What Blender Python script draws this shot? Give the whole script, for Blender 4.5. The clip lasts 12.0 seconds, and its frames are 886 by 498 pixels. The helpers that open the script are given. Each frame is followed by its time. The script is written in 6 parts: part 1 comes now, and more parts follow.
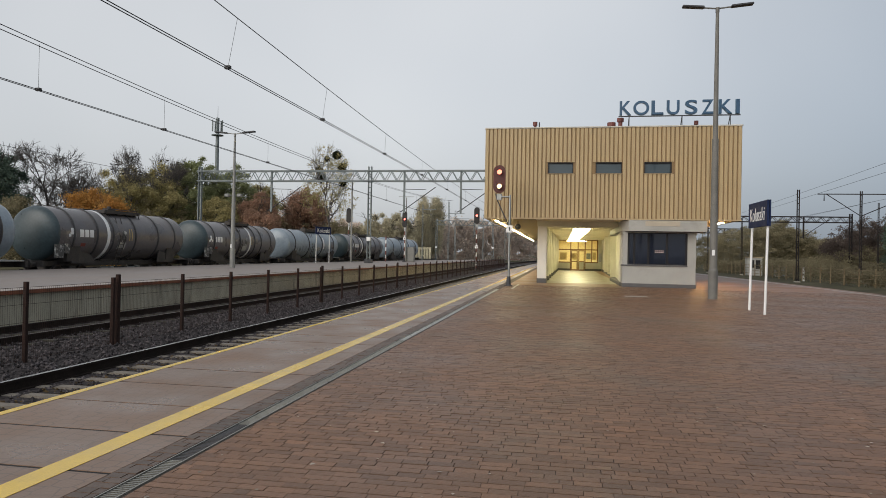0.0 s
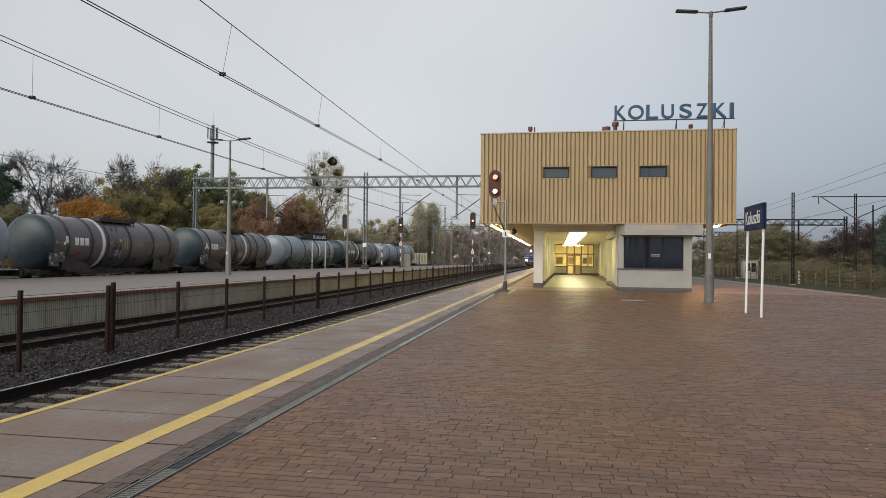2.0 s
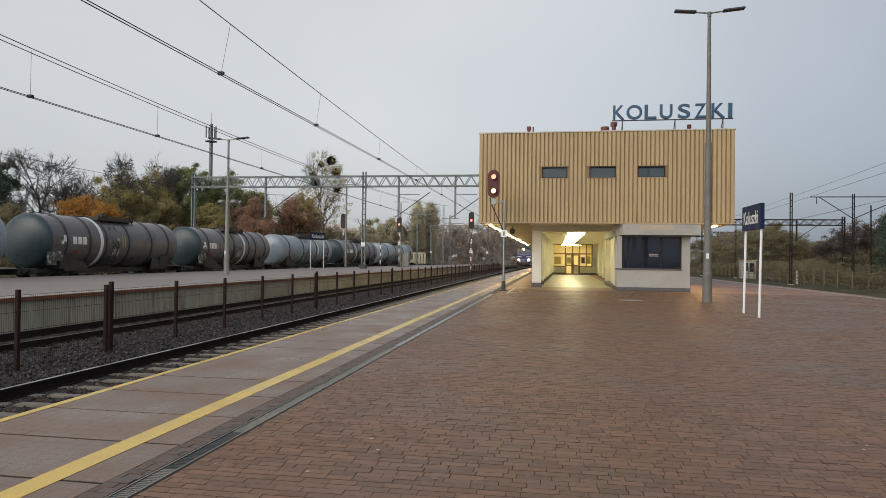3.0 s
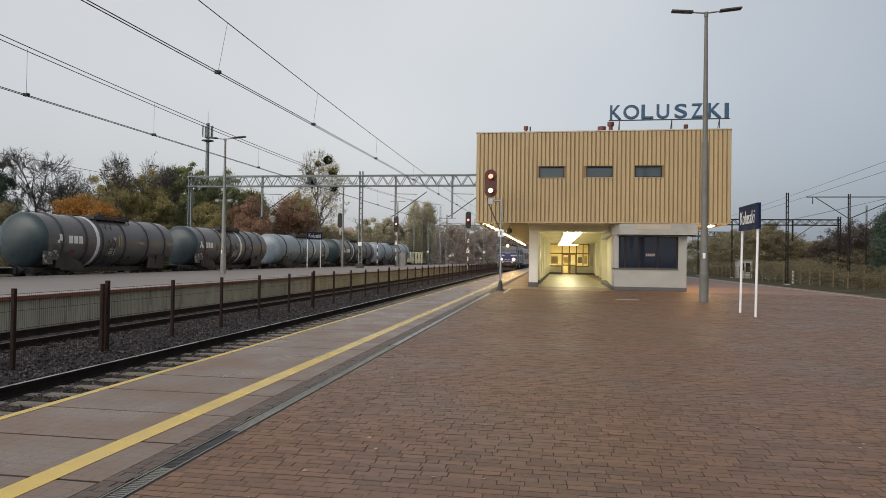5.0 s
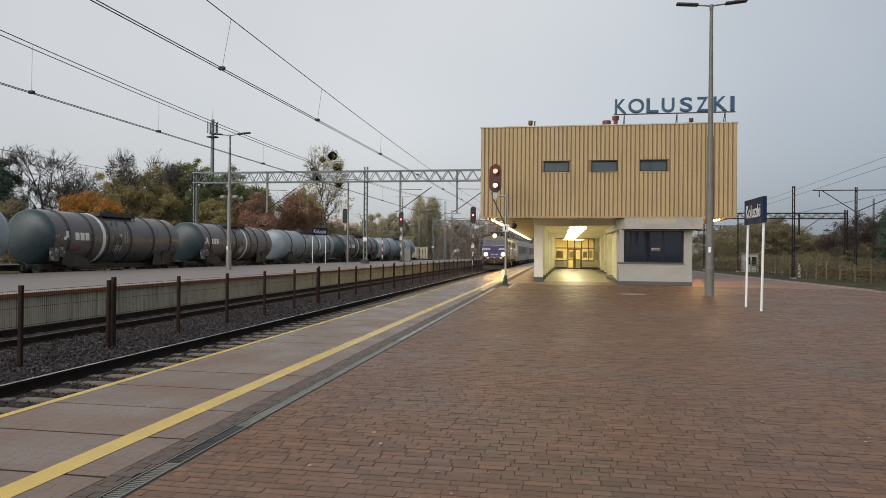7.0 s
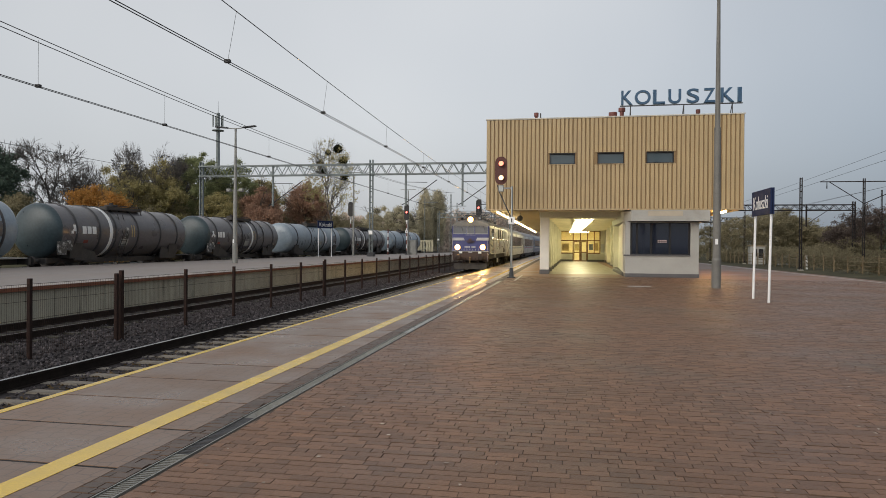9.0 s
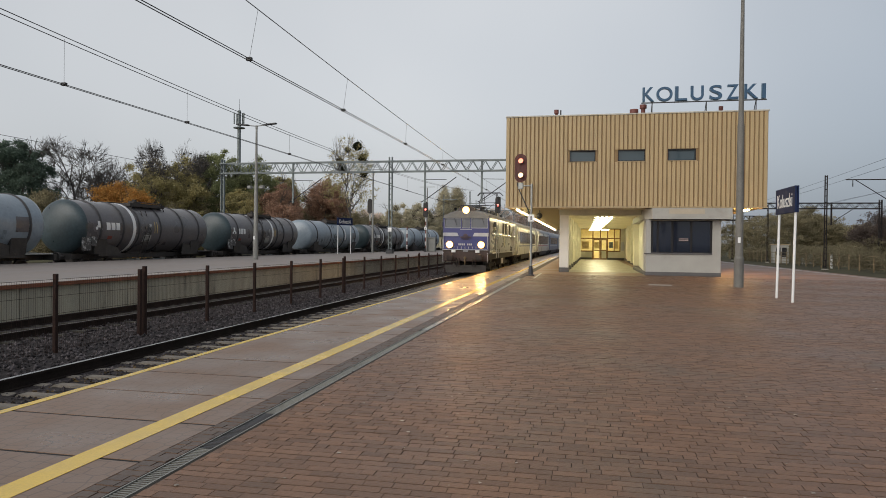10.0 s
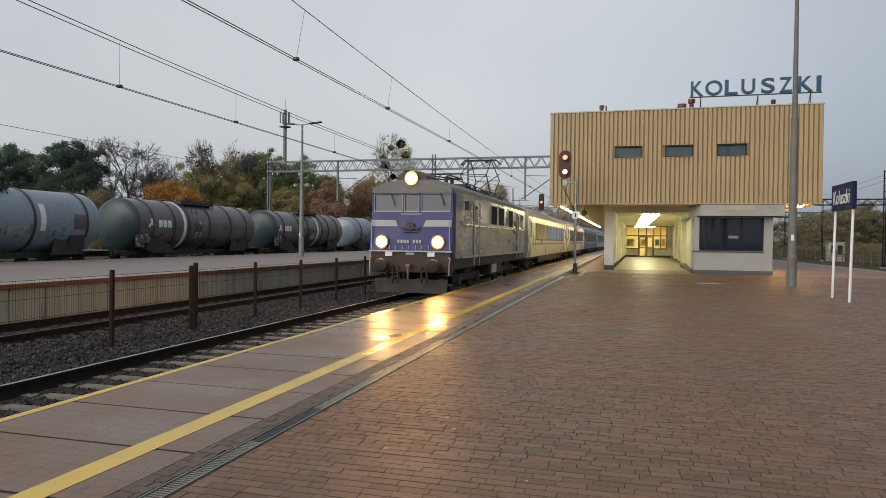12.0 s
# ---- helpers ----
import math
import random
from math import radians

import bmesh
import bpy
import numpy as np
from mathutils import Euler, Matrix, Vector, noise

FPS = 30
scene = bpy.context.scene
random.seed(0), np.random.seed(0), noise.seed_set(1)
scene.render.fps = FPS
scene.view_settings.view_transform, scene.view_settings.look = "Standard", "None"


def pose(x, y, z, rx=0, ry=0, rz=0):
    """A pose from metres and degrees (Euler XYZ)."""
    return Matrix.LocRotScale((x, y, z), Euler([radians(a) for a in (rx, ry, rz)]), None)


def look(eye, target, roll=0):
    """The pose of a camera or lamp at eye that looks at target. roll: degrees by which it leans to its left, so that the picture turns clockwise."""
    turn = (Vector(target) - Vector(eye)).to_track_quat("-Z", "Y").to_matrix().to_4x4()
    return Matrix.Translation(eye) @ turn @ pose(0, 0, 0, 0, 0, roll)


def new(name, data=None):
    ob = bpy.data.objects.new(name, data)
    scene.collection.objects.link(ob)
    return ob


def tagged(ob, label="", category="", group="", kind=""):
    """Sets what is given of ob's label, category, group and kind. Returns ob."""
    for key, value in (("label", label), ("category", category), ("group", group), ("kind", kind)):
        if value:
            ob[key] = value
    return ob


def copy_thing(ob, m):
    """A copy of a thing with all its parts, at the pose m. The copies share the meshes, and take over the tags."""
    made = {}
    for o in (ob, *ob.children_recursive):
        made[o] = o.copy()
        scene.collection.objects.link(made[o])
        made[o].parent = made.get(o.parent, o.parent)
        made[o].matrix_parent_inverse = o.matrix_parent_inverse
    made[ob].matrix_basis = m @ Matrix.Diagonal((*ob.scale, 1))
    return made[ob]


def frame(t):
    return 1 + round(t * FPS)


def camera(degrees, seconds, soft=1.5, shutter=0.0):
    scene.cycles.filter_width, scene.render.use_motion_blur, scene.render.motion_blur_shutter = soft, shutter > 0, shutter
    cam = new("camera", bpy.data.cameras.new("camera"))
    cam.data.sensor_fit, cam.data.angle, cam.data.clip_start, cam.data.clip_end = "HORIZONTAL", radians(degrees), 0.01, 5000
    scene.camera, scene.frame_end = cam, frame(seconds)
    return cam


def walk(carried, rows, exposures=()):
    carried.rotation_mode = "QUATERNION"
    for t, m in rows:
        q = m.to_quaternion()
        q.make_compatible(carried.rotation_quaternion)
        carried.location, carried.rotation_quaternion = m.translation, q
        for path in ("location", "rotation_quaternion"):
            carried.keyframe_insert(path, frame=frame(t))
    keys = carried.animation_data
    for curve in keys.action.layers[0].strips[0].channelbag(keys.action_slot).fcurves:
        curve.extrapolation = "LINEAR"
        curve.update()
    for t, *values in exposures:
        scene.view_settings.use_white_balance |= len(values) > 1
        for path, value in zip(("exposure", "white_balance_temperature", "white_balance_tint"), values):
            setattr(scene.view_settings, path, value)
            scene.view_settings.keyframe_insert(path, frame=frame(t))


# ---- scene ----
cam = camera(66.83, 12.0, soft=0.8)
walk(cam, [
    (0.0, pose(0.010, -0.023, 1.606, 90.362, -1.110, 9.945)),
    (0.5, pose(0.007, -0.005, 1.606, 90.551, -0.984, 9.903)),
    (1.0, pose(0.011, -0.009, 1.607, 90.680, -0.872, 9.685)),
    (1.5, pose(0.011, -0.011, 1.608, 90.774, -0.754, 9.703)),
    (2.0, pose(0.005, -0.000, 1.602, 90.832, -0.660, 9.629)),
    (2.5, pose(0.007, 0.000, 1.602, 90.827, -0.686, 9.625)),
    (3.0, pose(0.009, -0.005, 1.609, 90.787, -0.758, 9.498)),
    (5.0, pose(-0.001, -0.003, 1.600, 90.762, -0.805, 9.224)),
    (5.5, pose(0.003, -0.008, 1.598, 90.655, -0.870, 9.284)),
    (6.0, pose(0.005, -0.003, 1.600, 90.540, -0.804, 9.356)),
    (6.5, pose(0.005, -0.007, 1.598, 90.437, -0.587, 9.518)),
    (7.0, pose(0.011, -0.005, 1.601, 90.343, -0.564, 9.662)),
    (9.0, pose(-0.008, 0.003, 1.590, 89.734, -0.415, 10.131)),
    (9.5, pose(-0.013, 0.007, 1.588, 89.632, -0.459, 10.392)),
    (10.0, pose(-0.023, 0.007, 1.592, 89.491, -0.647, 11.734)),
    (10.5, pose(-0.028, 0.006, 1.590, 89.396, -0.699, 12.359)),
    (11.0, pose(-0.038, 0.007, 1.592, 89.284, -0.715, 13.167)),
    (11.5, pose(-0.046, 0.006, 1.592, 89.164, -0.692, 14.322)),
    (12.0, pose(-0.050, -0.004, 1.595, 89.209, -0.697, 15.372)),
], exposures=((0.0, 0.02, 6640, 10), (6.0, 0.02, 6680, 10), (9.5, -0.04, 6640, 10), (12.0, -0.08, 6580, 10)))

# ---------- world and large lights ----------
world = bpy.data.worlds.new("overcast_sky")
scene.world = world
world.use_nodes = True
wn, wl = world.node_tree.nodes, world.node_tree.links
sky = wn.new("ShaderNodeTexSky")
sky.sky_type, sky.sun_disc = "NISHITA", False
sky.sun_elevation, sky.sun_rotation, sky.dust_density, sky.air_density = radians(24), radians(206), 5.0, 1.0
grey = wn.new("ShaderNodeHueSaturation")
grey.inputs["Saturation"].default_value = 0.35
grey.inputs["Value"].default_value = 0.15
wl.new(sky.outputs["Color"], grey.inputs["Color"])
coord = wn.new("ShaderNodeTexCoord")
cloud = wn.new("ShaderNodeTexNoise")
cloud.inputs["Scale"].default_value, cloud.inputs["Detail"].default_value = 1.6, 3.0
wl.new(coord.outputs["Generated"], cloud.inputs["Vector"])
cramp = wn.new("ShaderNodeValToRGB")
cramp.color_ramp.elements[0].position, cramp.color_ramp.elements[0].color = 0.3, (0.56, 0.60, 0.65, 1)
cramp.color_ramp.elements[1].position, cramp.color_ramp.elements[1].color = 0.7, (0.70, 0.73, 0.765, 1)
wl.new(cloud.outputs["Fac"], cramp.inputs["Fac"])
mixw = wn.new("ShaderNodeMix")
mixw.data_type = "RGBA"
mixw.inputs[0].default_value = 0.62
wl.new(grey.outputs["Color"], mixw.inputs[6])
wl.new(cramp.outputs["Color"], mixw.inputs[7])
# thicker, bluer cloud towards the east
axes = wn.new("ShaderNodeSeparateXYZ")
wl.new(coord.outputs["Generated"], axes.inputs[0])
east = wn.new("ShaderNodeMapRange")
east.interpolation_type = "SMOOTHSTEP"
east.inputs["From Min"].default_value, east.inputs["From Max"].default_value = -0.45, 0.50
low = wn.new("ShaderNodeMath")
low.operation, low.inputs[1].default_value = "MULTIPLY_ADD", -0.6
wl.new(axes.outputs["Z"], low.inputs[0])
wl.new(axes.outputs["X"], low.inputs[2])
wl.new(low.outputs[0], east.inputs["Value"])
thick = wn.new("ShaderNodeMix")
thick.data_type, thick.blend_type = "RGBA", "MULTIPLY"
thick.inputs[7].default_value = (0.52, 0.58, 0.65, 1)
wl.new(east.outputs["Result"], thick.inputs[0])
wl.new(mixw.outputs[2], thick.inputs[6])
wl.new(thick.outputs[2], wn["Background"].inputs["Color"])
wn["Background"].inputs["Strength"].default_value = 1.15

sun = new("sun", bpy.data.lights.new("sun", "SUN"))
sun.data.energy, sun.data.angle, sun.data.color = 0.55, radians(45), (1.0, 0.97, 0.93)
sun.matrix_basis = look((-18, -36, 20), (0, 0, 0))

# ---------- building blocks ----------
class Geo:
    """Collects vertices and faces of one mesh."""

    def __init__(self):
        self.v, self.f, self.s = [], [], []

    def add(self, verts, faces, smooth=False):
        n = len(self.v)
        self.v += [tuple(p) for p in verts]
        self.f += [tuple(i + n for i in q) for q in faces]
        self.s += [smooth] * len(faces)
        return self

    def box(self, x0, x1, y0, y1, z0, z1, c=0.0, m=None):
        if c <= 0:
            vs = [(x, y, z) for z in (z0, z1) for y in (y0, y1) for x in (x0, x1)]
            fs = [(0, 2, 3, 1), (4, 5, 7, 6), (0, 1, 5, 4), (2, 6, 7, 3), (0, 4, 6, 2), (1, 3, 7, 5)]
        else:
            # each corner split in three, giving chamfered edges
            vs, key = [], {}
            for ix, x in enumerate((x0, x1)):
                for iy, y in enumerate((y0, y1)):
                    for iz, z in enumerate((z0, z1)):
                        sx, sy, sz = (c if ix == 0 else -c), (c if iy == 0 else -c), (c if iz == 0 else -c)
                        for a, p in (("x", (x, y + sy, z + sz)), ("y", (x + sx, y, z + sz)), ("z", (x + sx, y + sy, z))):
                            key[ix, iy, iz, a] = len(vs)
                            vs.append(p)
            k = key
            fs = []
            for i in (0, 1):
                q = [k[i, 0, 0, "x"], k[i, 1, 0, "x"], k[i, 1, 1, "x"], k[i, 0, 1, "x"]]
                fs.append(q if i else q[::-1])
                q = [k[0, i, 0, "y"], k[0, i, 1, "y"], k[1, i, 1, "y"], k[1, i, 0, "y"]]
                fs.append(q if i else q[::-1])
                q = [k[0, 0, i, "z"], k[1, 0, i, "z"], k[1, 1, i, "z"], k[0, 1, i, "z"]]
                fs.append(q if i else q[::-1])
            for i in (0, 1):
                for j in (0, 1):
                    fs.append([k[i, j, 0, "x"], k[i, j, 0, "y"], k[i, j, 1, "y"], k[i, j, 1, "x"]])
                    fs.append([k[i, 0, j, "x"], k[i, 0, j, "z"], k[i, 1, j, "z"], k[i, 1, j, "x"]])
                    fs.append([k[0, i, j, "y"], k[0, i, j, "z"], k[1, i, j, "z"], k[1, i, j, "y"]])
            for i in (0, 1):
                for j in (0, 1):
                    for l in (0, 1):
                        fs.append([k[i, j, l, "x"], k[i, j, l, "y"], k[i, j, l, "z"]])
        if m is not None:
            vs = [m @ Vector(p) for p in vs]
        return self.add(vs, fs)

    def tube(self, p, q, r0, r1=None, n=10, caps=True):
        r1 = r0 if r1 is None else r1
        p, q = Vector(p), Vector(q)
        d = (q - p).normalized()
        a = d.orthogonal().normalized()
        b = d.cross(a)
        ring = [a * math.cos(2 * math.pi * i / n) + b * math.sin(2 * math.pi * i / n) for i in range(n)]
        vs = [p + r * r0 for r in ring] + [q + r * r1 for r in ring]
        self.add(vs, [(i, (i + 1) % n, n + (i + 1) % n, n + i) for i in range(n)], n > 5)
        if caps:
            self.add(vs[:n], [tuple(range(n))[::-1]])
            self.add(vs[n:], [tuple(range(n))])
        return self

    def path(self, pts, r, n=6):
        for a, b in zip(pts, pts[1:]):
            self.tube(a, b, r, r, n)
        return self

    def lathe(self, prof, n=24, axis="z", at=(0, 0, 0), smooth=True):
        """prof: (radius, distance along the axis)."""
        vs = []
        for r, h in prof:
            for i in range(n):
                c, s = r * math.cos(2 * math.pi * i / n), r * math.sin(2 * math.pi * i / n)
                p = {"z": (c, s, h), "y": (c, h, s), "x": (h, c, s)}[axis]
                vs.append((p[0] + at[0], p[1] + at[1], p[2] + at[2]))
        fs = [(j * n + i, j * n + (i + 1) % n, (j + 1) * n + (i + 1) % n, (j + 1) * n + i) for j in range(len(prof) - 1) for i in range(n)]
        return self.add(vs, fs, smooth)

    def prism(self, poly, h0, h1, axis="y"):
        """A polygon pushed along an axis; poly in the two other axes."""
        n = len(poly)

        def put(a, b, h):
            return {"y": (a, h, b), "x": (h, a, b), "z": (a, b, h)}[axis]
        vs = [put(a, b, h0) for a, b in poly] + [put(a, b, h1) for a, b in poly]
        fs = [(i, (i + 1) % n, n + (i + 1) % n, n + i) for i in range(n)] + [tuple(range(n))[::-1], tuple(range(n, 2 * n))]
        return self.add(vs, fs)

    def mesh(self, name, material):
        me = bpy.data.meshes.new(name)
        me.from_pydata(self.v, [], self.f)
        me.polygons.foreach_set("use_smooth", self.s)
        for m in material if isinstance(material, (list, tuple)) else [material]:
            me.materials.append(m)
        bm = bmesh.new()
        bm.from_mesh(me)
        if len(bm.faces) < 60000:
            bmesh.ops.recalc_face_normals(bm, faces=bm.faces)
        bm.to_mesh(me)
        bm.free()
        me.update()
        return me


def part(name, g, material, parent, label=""):
    me = g.mesh(name, material) if isinstance(g, Geo) else g
    ob = new(name, me)
    ob.parent = parent
    return tagged(ob, label)


def place(name, g, material, label, category, group="", kind="", at=None):
    ob = new(name, g.mesh(name, material))
    if at is not None:
        ob.matrix_basis = at
    return tagged(ob, label, category, group, kind)


def thing(name, at, label, category, group="", kind=""):
    ob = new(name)
    ob.empty_display_size = 0.2
    ob.matrix_basis = at
    return tagged(ob, label, category, group, kind)


def letters(text, height, depth, width=None, fat=0.0):
    """A mesh of upright lettering in the x-z plane, its lower left corner at the origin, facing -y."""
    cu = bpy.data.curves.new("lettering", "FONT")
    cu.body, cu.size, cu.extrude, cu.offset = text, 1.0, 0.02, fat
    tmp = new("lettering", cu)
    me = bpy.data.meshes.new_from_object(tmp.evaluated_get(bpy.context.evaluated_depsgraph_get()))
    bpy.data.objects.remove(tmp)
    co = np.array([v.co[:] for v in me.vertices])
    lo, hi = co.min(0), co.max(0)
    k = height / (hi[1] - lo[1])
    kx = width / (hi[0] - lo[0]) if width else k
    for v, c in zip(me.vertices, co):
        v.co = ((c[0] - lo[0]) * kx, -(c[2] - lo[2]) / 0.04 * depth, (c[1] - lo[1]) * k)
    return me


# ---------- materials ----------
def mat(name, col, rough=0.6, metal=0.0, var=0.15, scale=2.0, fine=40.0, bump=0.1, rvar=0.1, second=None, cover=0.55, cells=0.0, island=0.0, rand=0.0, spec=0.5, stretch=None, world=False):
    """A surface with broad and fine variation of colour, gloss and relief, in metres. second: a stain colour in patches."""
    m = bpy.data.materials.new(name)
    m.use_nodes = True
    nd, ln = m.node_tree.nodes, m.node_tree.links
    b = nd["Principled BSDF"]
    b.inputs["Metallic"].default_value = metal
    b.inputs["Specular IOR Level"].default_value = spec
    tc = nd.new("ShaderNodeTexCoord")
    src = nd.new("ShaderNodeNewGeometry").outputs["Position"] if world else tc.outputs["Object"]
    if stretch:
        mp = nd.new("ShaderNodeMapping")
        mp.inputs["Scale"].default_value = stretch
        ln.new(src, mp.inputs["Vector"])
        src = mp.outputs["Vector"]
    n1, n2 = nd.new("ShaderNodeTexNoise"), nd.new("ShaderNodeTexNoise")
    for n, s, d in ((n1, scale, 5), (n2, fine, 3)):
        n.inputs["Scale"].default_value, n.inputs["Detail"].default_value = s, d
        ln.new(src, n.inputs["Vector"])

    def ranged(sock, a, c, lo=0.3, hi=0.7):
        r = nd.new("ShaderNodeMapRange")
        r.inputs["From Min"].default_value, r.inputs["From Max"].default_value = lo, hi
        r.inputs["To Min"].default_value, r.inputs["To Max"].default_value = a, c
        ln.new(sock, r.inputs["Value"])
        return r.outputs["Result"]

    def math_node(op, a, c):
        k = nd.new("ShaderNodeMath")
        k.operation = op
        for i, v in enumerate((a, c)):
            if isinstance(v, (int, float)):
                k.inputs[i].default_value = v
            else:
                ln.new(v, k.inputs[i])
        return k.outputs[0]
    f = math_node("MULTIPLY", ranged(n1.outputs["Fac"], 1 - var, 1 + var), ranged(n2.outputs["Fac"], 1 - var * 0.6, 1 + var * 0.6))
    if cells:
        vo = nd.new("ShaderNodeTexVoronoi")
        vo.feature = "DISTANCE_TO_EDGE"
        vo.inputs["Scale"].default_value, vo.inputs["Randomness"].default_value = cells, 0.45
        ln.new(src, vo.inputs["Vector"])
        f = math_node("MULTIPLY", f, ranged(vo.outputs["Distance"], 0.55, 1.0, 0.0, 0.07))
    if island:
        geo = nd.new("ShaderNodeNewGeometry")
        f = math_node("MULTIPLY", f, ranged(geo.outputs["Random Per Island"], 1 - island, 1 + island, 0, 1))
    if rand:
        oi = nd.new("ShaderNodeObjectInfo")
        f = math_node("MULTIPLY", f, ranged(oi.outputs["Random"], 1 - rand, 1 + rand, 0, 1))
    base = nd.new("ShaderNodeRGB")
    base.outputs[0].default_value = (*col, 1)
    cur = base.outputs[0]
    if second:
        n3 = nd.new("ShaderNodeTexNoise")
        n3.inputs["Scale"].default_value, n3.inputs["Detail"].default_value, n3.inputs["Roughness"].default_value = scale * 0.7, 8, 0.65
        ln.new(src, n3.inputs["Vector"])
        mx = nd.new("ShaderNodeMix")
        mx.data_type = "RGBA"
        ln.new(ranged(n3.outputs["Fac"], 0, 1, cover, cover + 0.14), mx.inputs[0])
        ln.new(cur, mx.inputs[6])
        mx.inputs[7].default_value = (*second, 1)
        cur = mx.outputs[2]
    sc = nd.new("ShaderNodeVectorMath")
    sc.operation = "SCALE"
    ln.new(cur, sc.inputs[0])
    ln.new(f, sc.inputs["Scale"])
    ln.new(sc.outputs[0], b.inputs["Base Color"])
    ln.new(ranged(n1.outputs["Fac"], max(0.02, rough - rvar), min(1, rough + rvar)), b.inputs["Roughness"])
    if bump:
        bp = nd.new("ShaderNodeBump")
        bp.inputs["Strength"].default_value, bp.inputs["Distance"].default_value = bump, 0.01
        ln.new(n2.outputs["Fac"], bp.inputs["Height"])
        ln.new(bp.outputs["Normal"], b.inputs["Normal"])
    return m


def glow(name, col, strength):
    m = bpy.data.materials.new(name)
    m.use_nodes = True
    b = m.node_tree.nodes["Principled BSDF"]
    b.inputs["Base Color"].default_value = (0.04, 0.04, 0.04, 1)
    b.inputs["Emission Color"].default_value = (*col, 1)
    b.inputs["Emission Strength"].default_value = strength
    return m


def glassy(name, col, rough=0.05, alpha=0.25):
    """A thin dark pane: partly see-through, glossy."""
    m = bpy.data.materials.new(name)
    m.use_nodes = True
    nd, ln = m.node_tree.nodes, m.node_tree.links
    b = nd["Principled BSDF"]
    b.inputs["Base Color"].default_value = (*col, 1)
    b.inputs["Roughness"].default_value = rough
    b.inputs["IOR"].default_value = 1.5
    b.inputs["Alpha"].default_value = 1 - alpha
    return m


PAVER = mat("paver", (0.174, 0.088, 0.047), 0.49, spec=0.38, var=0.20, scale=0.45, fine=45, bump=0.4, island=0.24, second=(0.138, 0.090, 0.058), cover=0.52, world=True)
PAVER_PIECE = mat("paver_piece", (0.174, 0.088, 0.047), 0.49, spec=0.38, var=0.20, scale=0.45, fine=45, bump=0.4, rand=0.24, second=(0.138, 0.090, 0.058), cover=0.52, world=True)
PAVER_SIDE = mat("dirty_joint_edge", (0.112, 0.070, 0.049), 0.85, var=0.3, scale=2, fine=60, spec=0.2)
PAVER_DARK = mat("paver_edge", (0.098, 0.068, 0.052), 0.55, var=0.15, scale=1.0, fine=60, bump=0.25, island=0.2)
JOINT = mat("joint_sand", (0.072, 0.052, 0.040), 0.9, var=0.3, scale=3, fine=90, bump=0.3)
SLAB = mat("platform_slab", (0.188, 0.112, 0.070), 0.36, spec=0.36, var=0.10, scale=0.9, fine=45, bump=0.12, rand=0.04, world=True, rvar=0.14, cells=7.0, second=(0.156, 0.094, 0.054), cover=0.55)
CONCRETE = mat("concrete", (0.34, 0.32, 0.27), 0.8, var=0.16, scale=1.2, fine=30, bump=0.3, second=(0.22, 0.20, 0.16), cover=0.58)
WALLSLAB = mat("wall_slab", (0.41, 0.375, 0.285), 0.8, var=0.14, scale=1.0, fine=25, bump=0.3, rand=0.10, world=True, second=(0.19, 0.175, 0.135), cover=0.57, stretch=(1, 2.5, 0.6))
LPTOP = mat("platform_top", (0.215, 0.18, 0.16), 0.6, var=0.12, scale=0.5, fine=12, bump=0.2, stretch=(1, 0.4, 1))
TACTILE = mat("worn_edge_strip", (0.33, 0.285, 0.255), 0.7, var=0.25, scale=6, fine=18, bump=0.3)
RUSTEDGE = mat("rusty_edge", (0.20, 0.068, 0.034), 0.8, var=0.3, scale=1.5, fine=20, bump=0.3)
YELLOW = mat("yellow_line", (0.70, 0.46, 0.06), 0.23, rvar=0.08, spec=0.35, var=0.10, scale=2, fine=60, bump=0.2, second=(0.55, 0.36, 0.09), cover=0.62)
WHITELINE = mat("white_line", (0.38, 0.35, 0.32), 0.6, var=0.2, scale=3, fine=50)
ZINC = mat("galvanised_steel", (0.32, 0.33, 0.32), 0.42, metal=0.7, var=0.15, scale=2, fine=50)
GRATE = mat("drain_frame", (0.235, 0.228, 0.200), 0.34, metal=0.3, var=0.2, scale=4, fine=80)
BLACK = mat("black_void", (0.012, 0.012, 0.012), 0.9, var=0.1)
BALLAST = mat("ballast", (0.046, 0.040, 0.040), 0.95, var=0.5, scale=9, fine=28, bump=0.9, second=(0.020, 0.018, 0.018), cover=0.52, spec=0.1)
STONE = mat("ballast_stone", (0.062, 0.054, 0.056), 0.85, var=0.3, scale=8, fine=40, island=0.85, spec=0.3)
SLEEPER = mat("sleeper", (0.185, 0.165, 0.14), 0.9, spec=0.2, var=0.2, scale=3, fine=40, bump=0.3, second=(0.17, 0.145, 0.12), cover=0.6)
SLEEPER_OLD = mat("dark_sleeper", (0.060, 0.056, 0.046), 0.9, spec=0.2, var=0.25, scale=3, fine=40, bump=0.3)
RAILSIDE = mat("rail_side", (0.026, 0.020, 0.017), 0.9, spec=0.1, var=0.3, scale=4, fine=40)
RAILDULL = mat("dull_rail_head", (0.060, 0.046, 0.038), 0.55, metal=0.3, var=0.2)
RAILTOP = mat("rail_top", (0.42, 0.41, 0.40), 0.28, metal=0.9, var=0.1)
FENCE = mat("rusty_fence", (0.028, 0.015, 0.012), 0.8, spec=0.2, var=0.3, scale=4, fine=40, bump=0.2)
GRASS = mat("ground_grass", (0.064, 0.060, 0.034), 0.95, spec=0.1, var=0.4, scale=0.4, fine=6, bump=0.6, second=(0.085, 0.070, 0.045), cover=0.5)
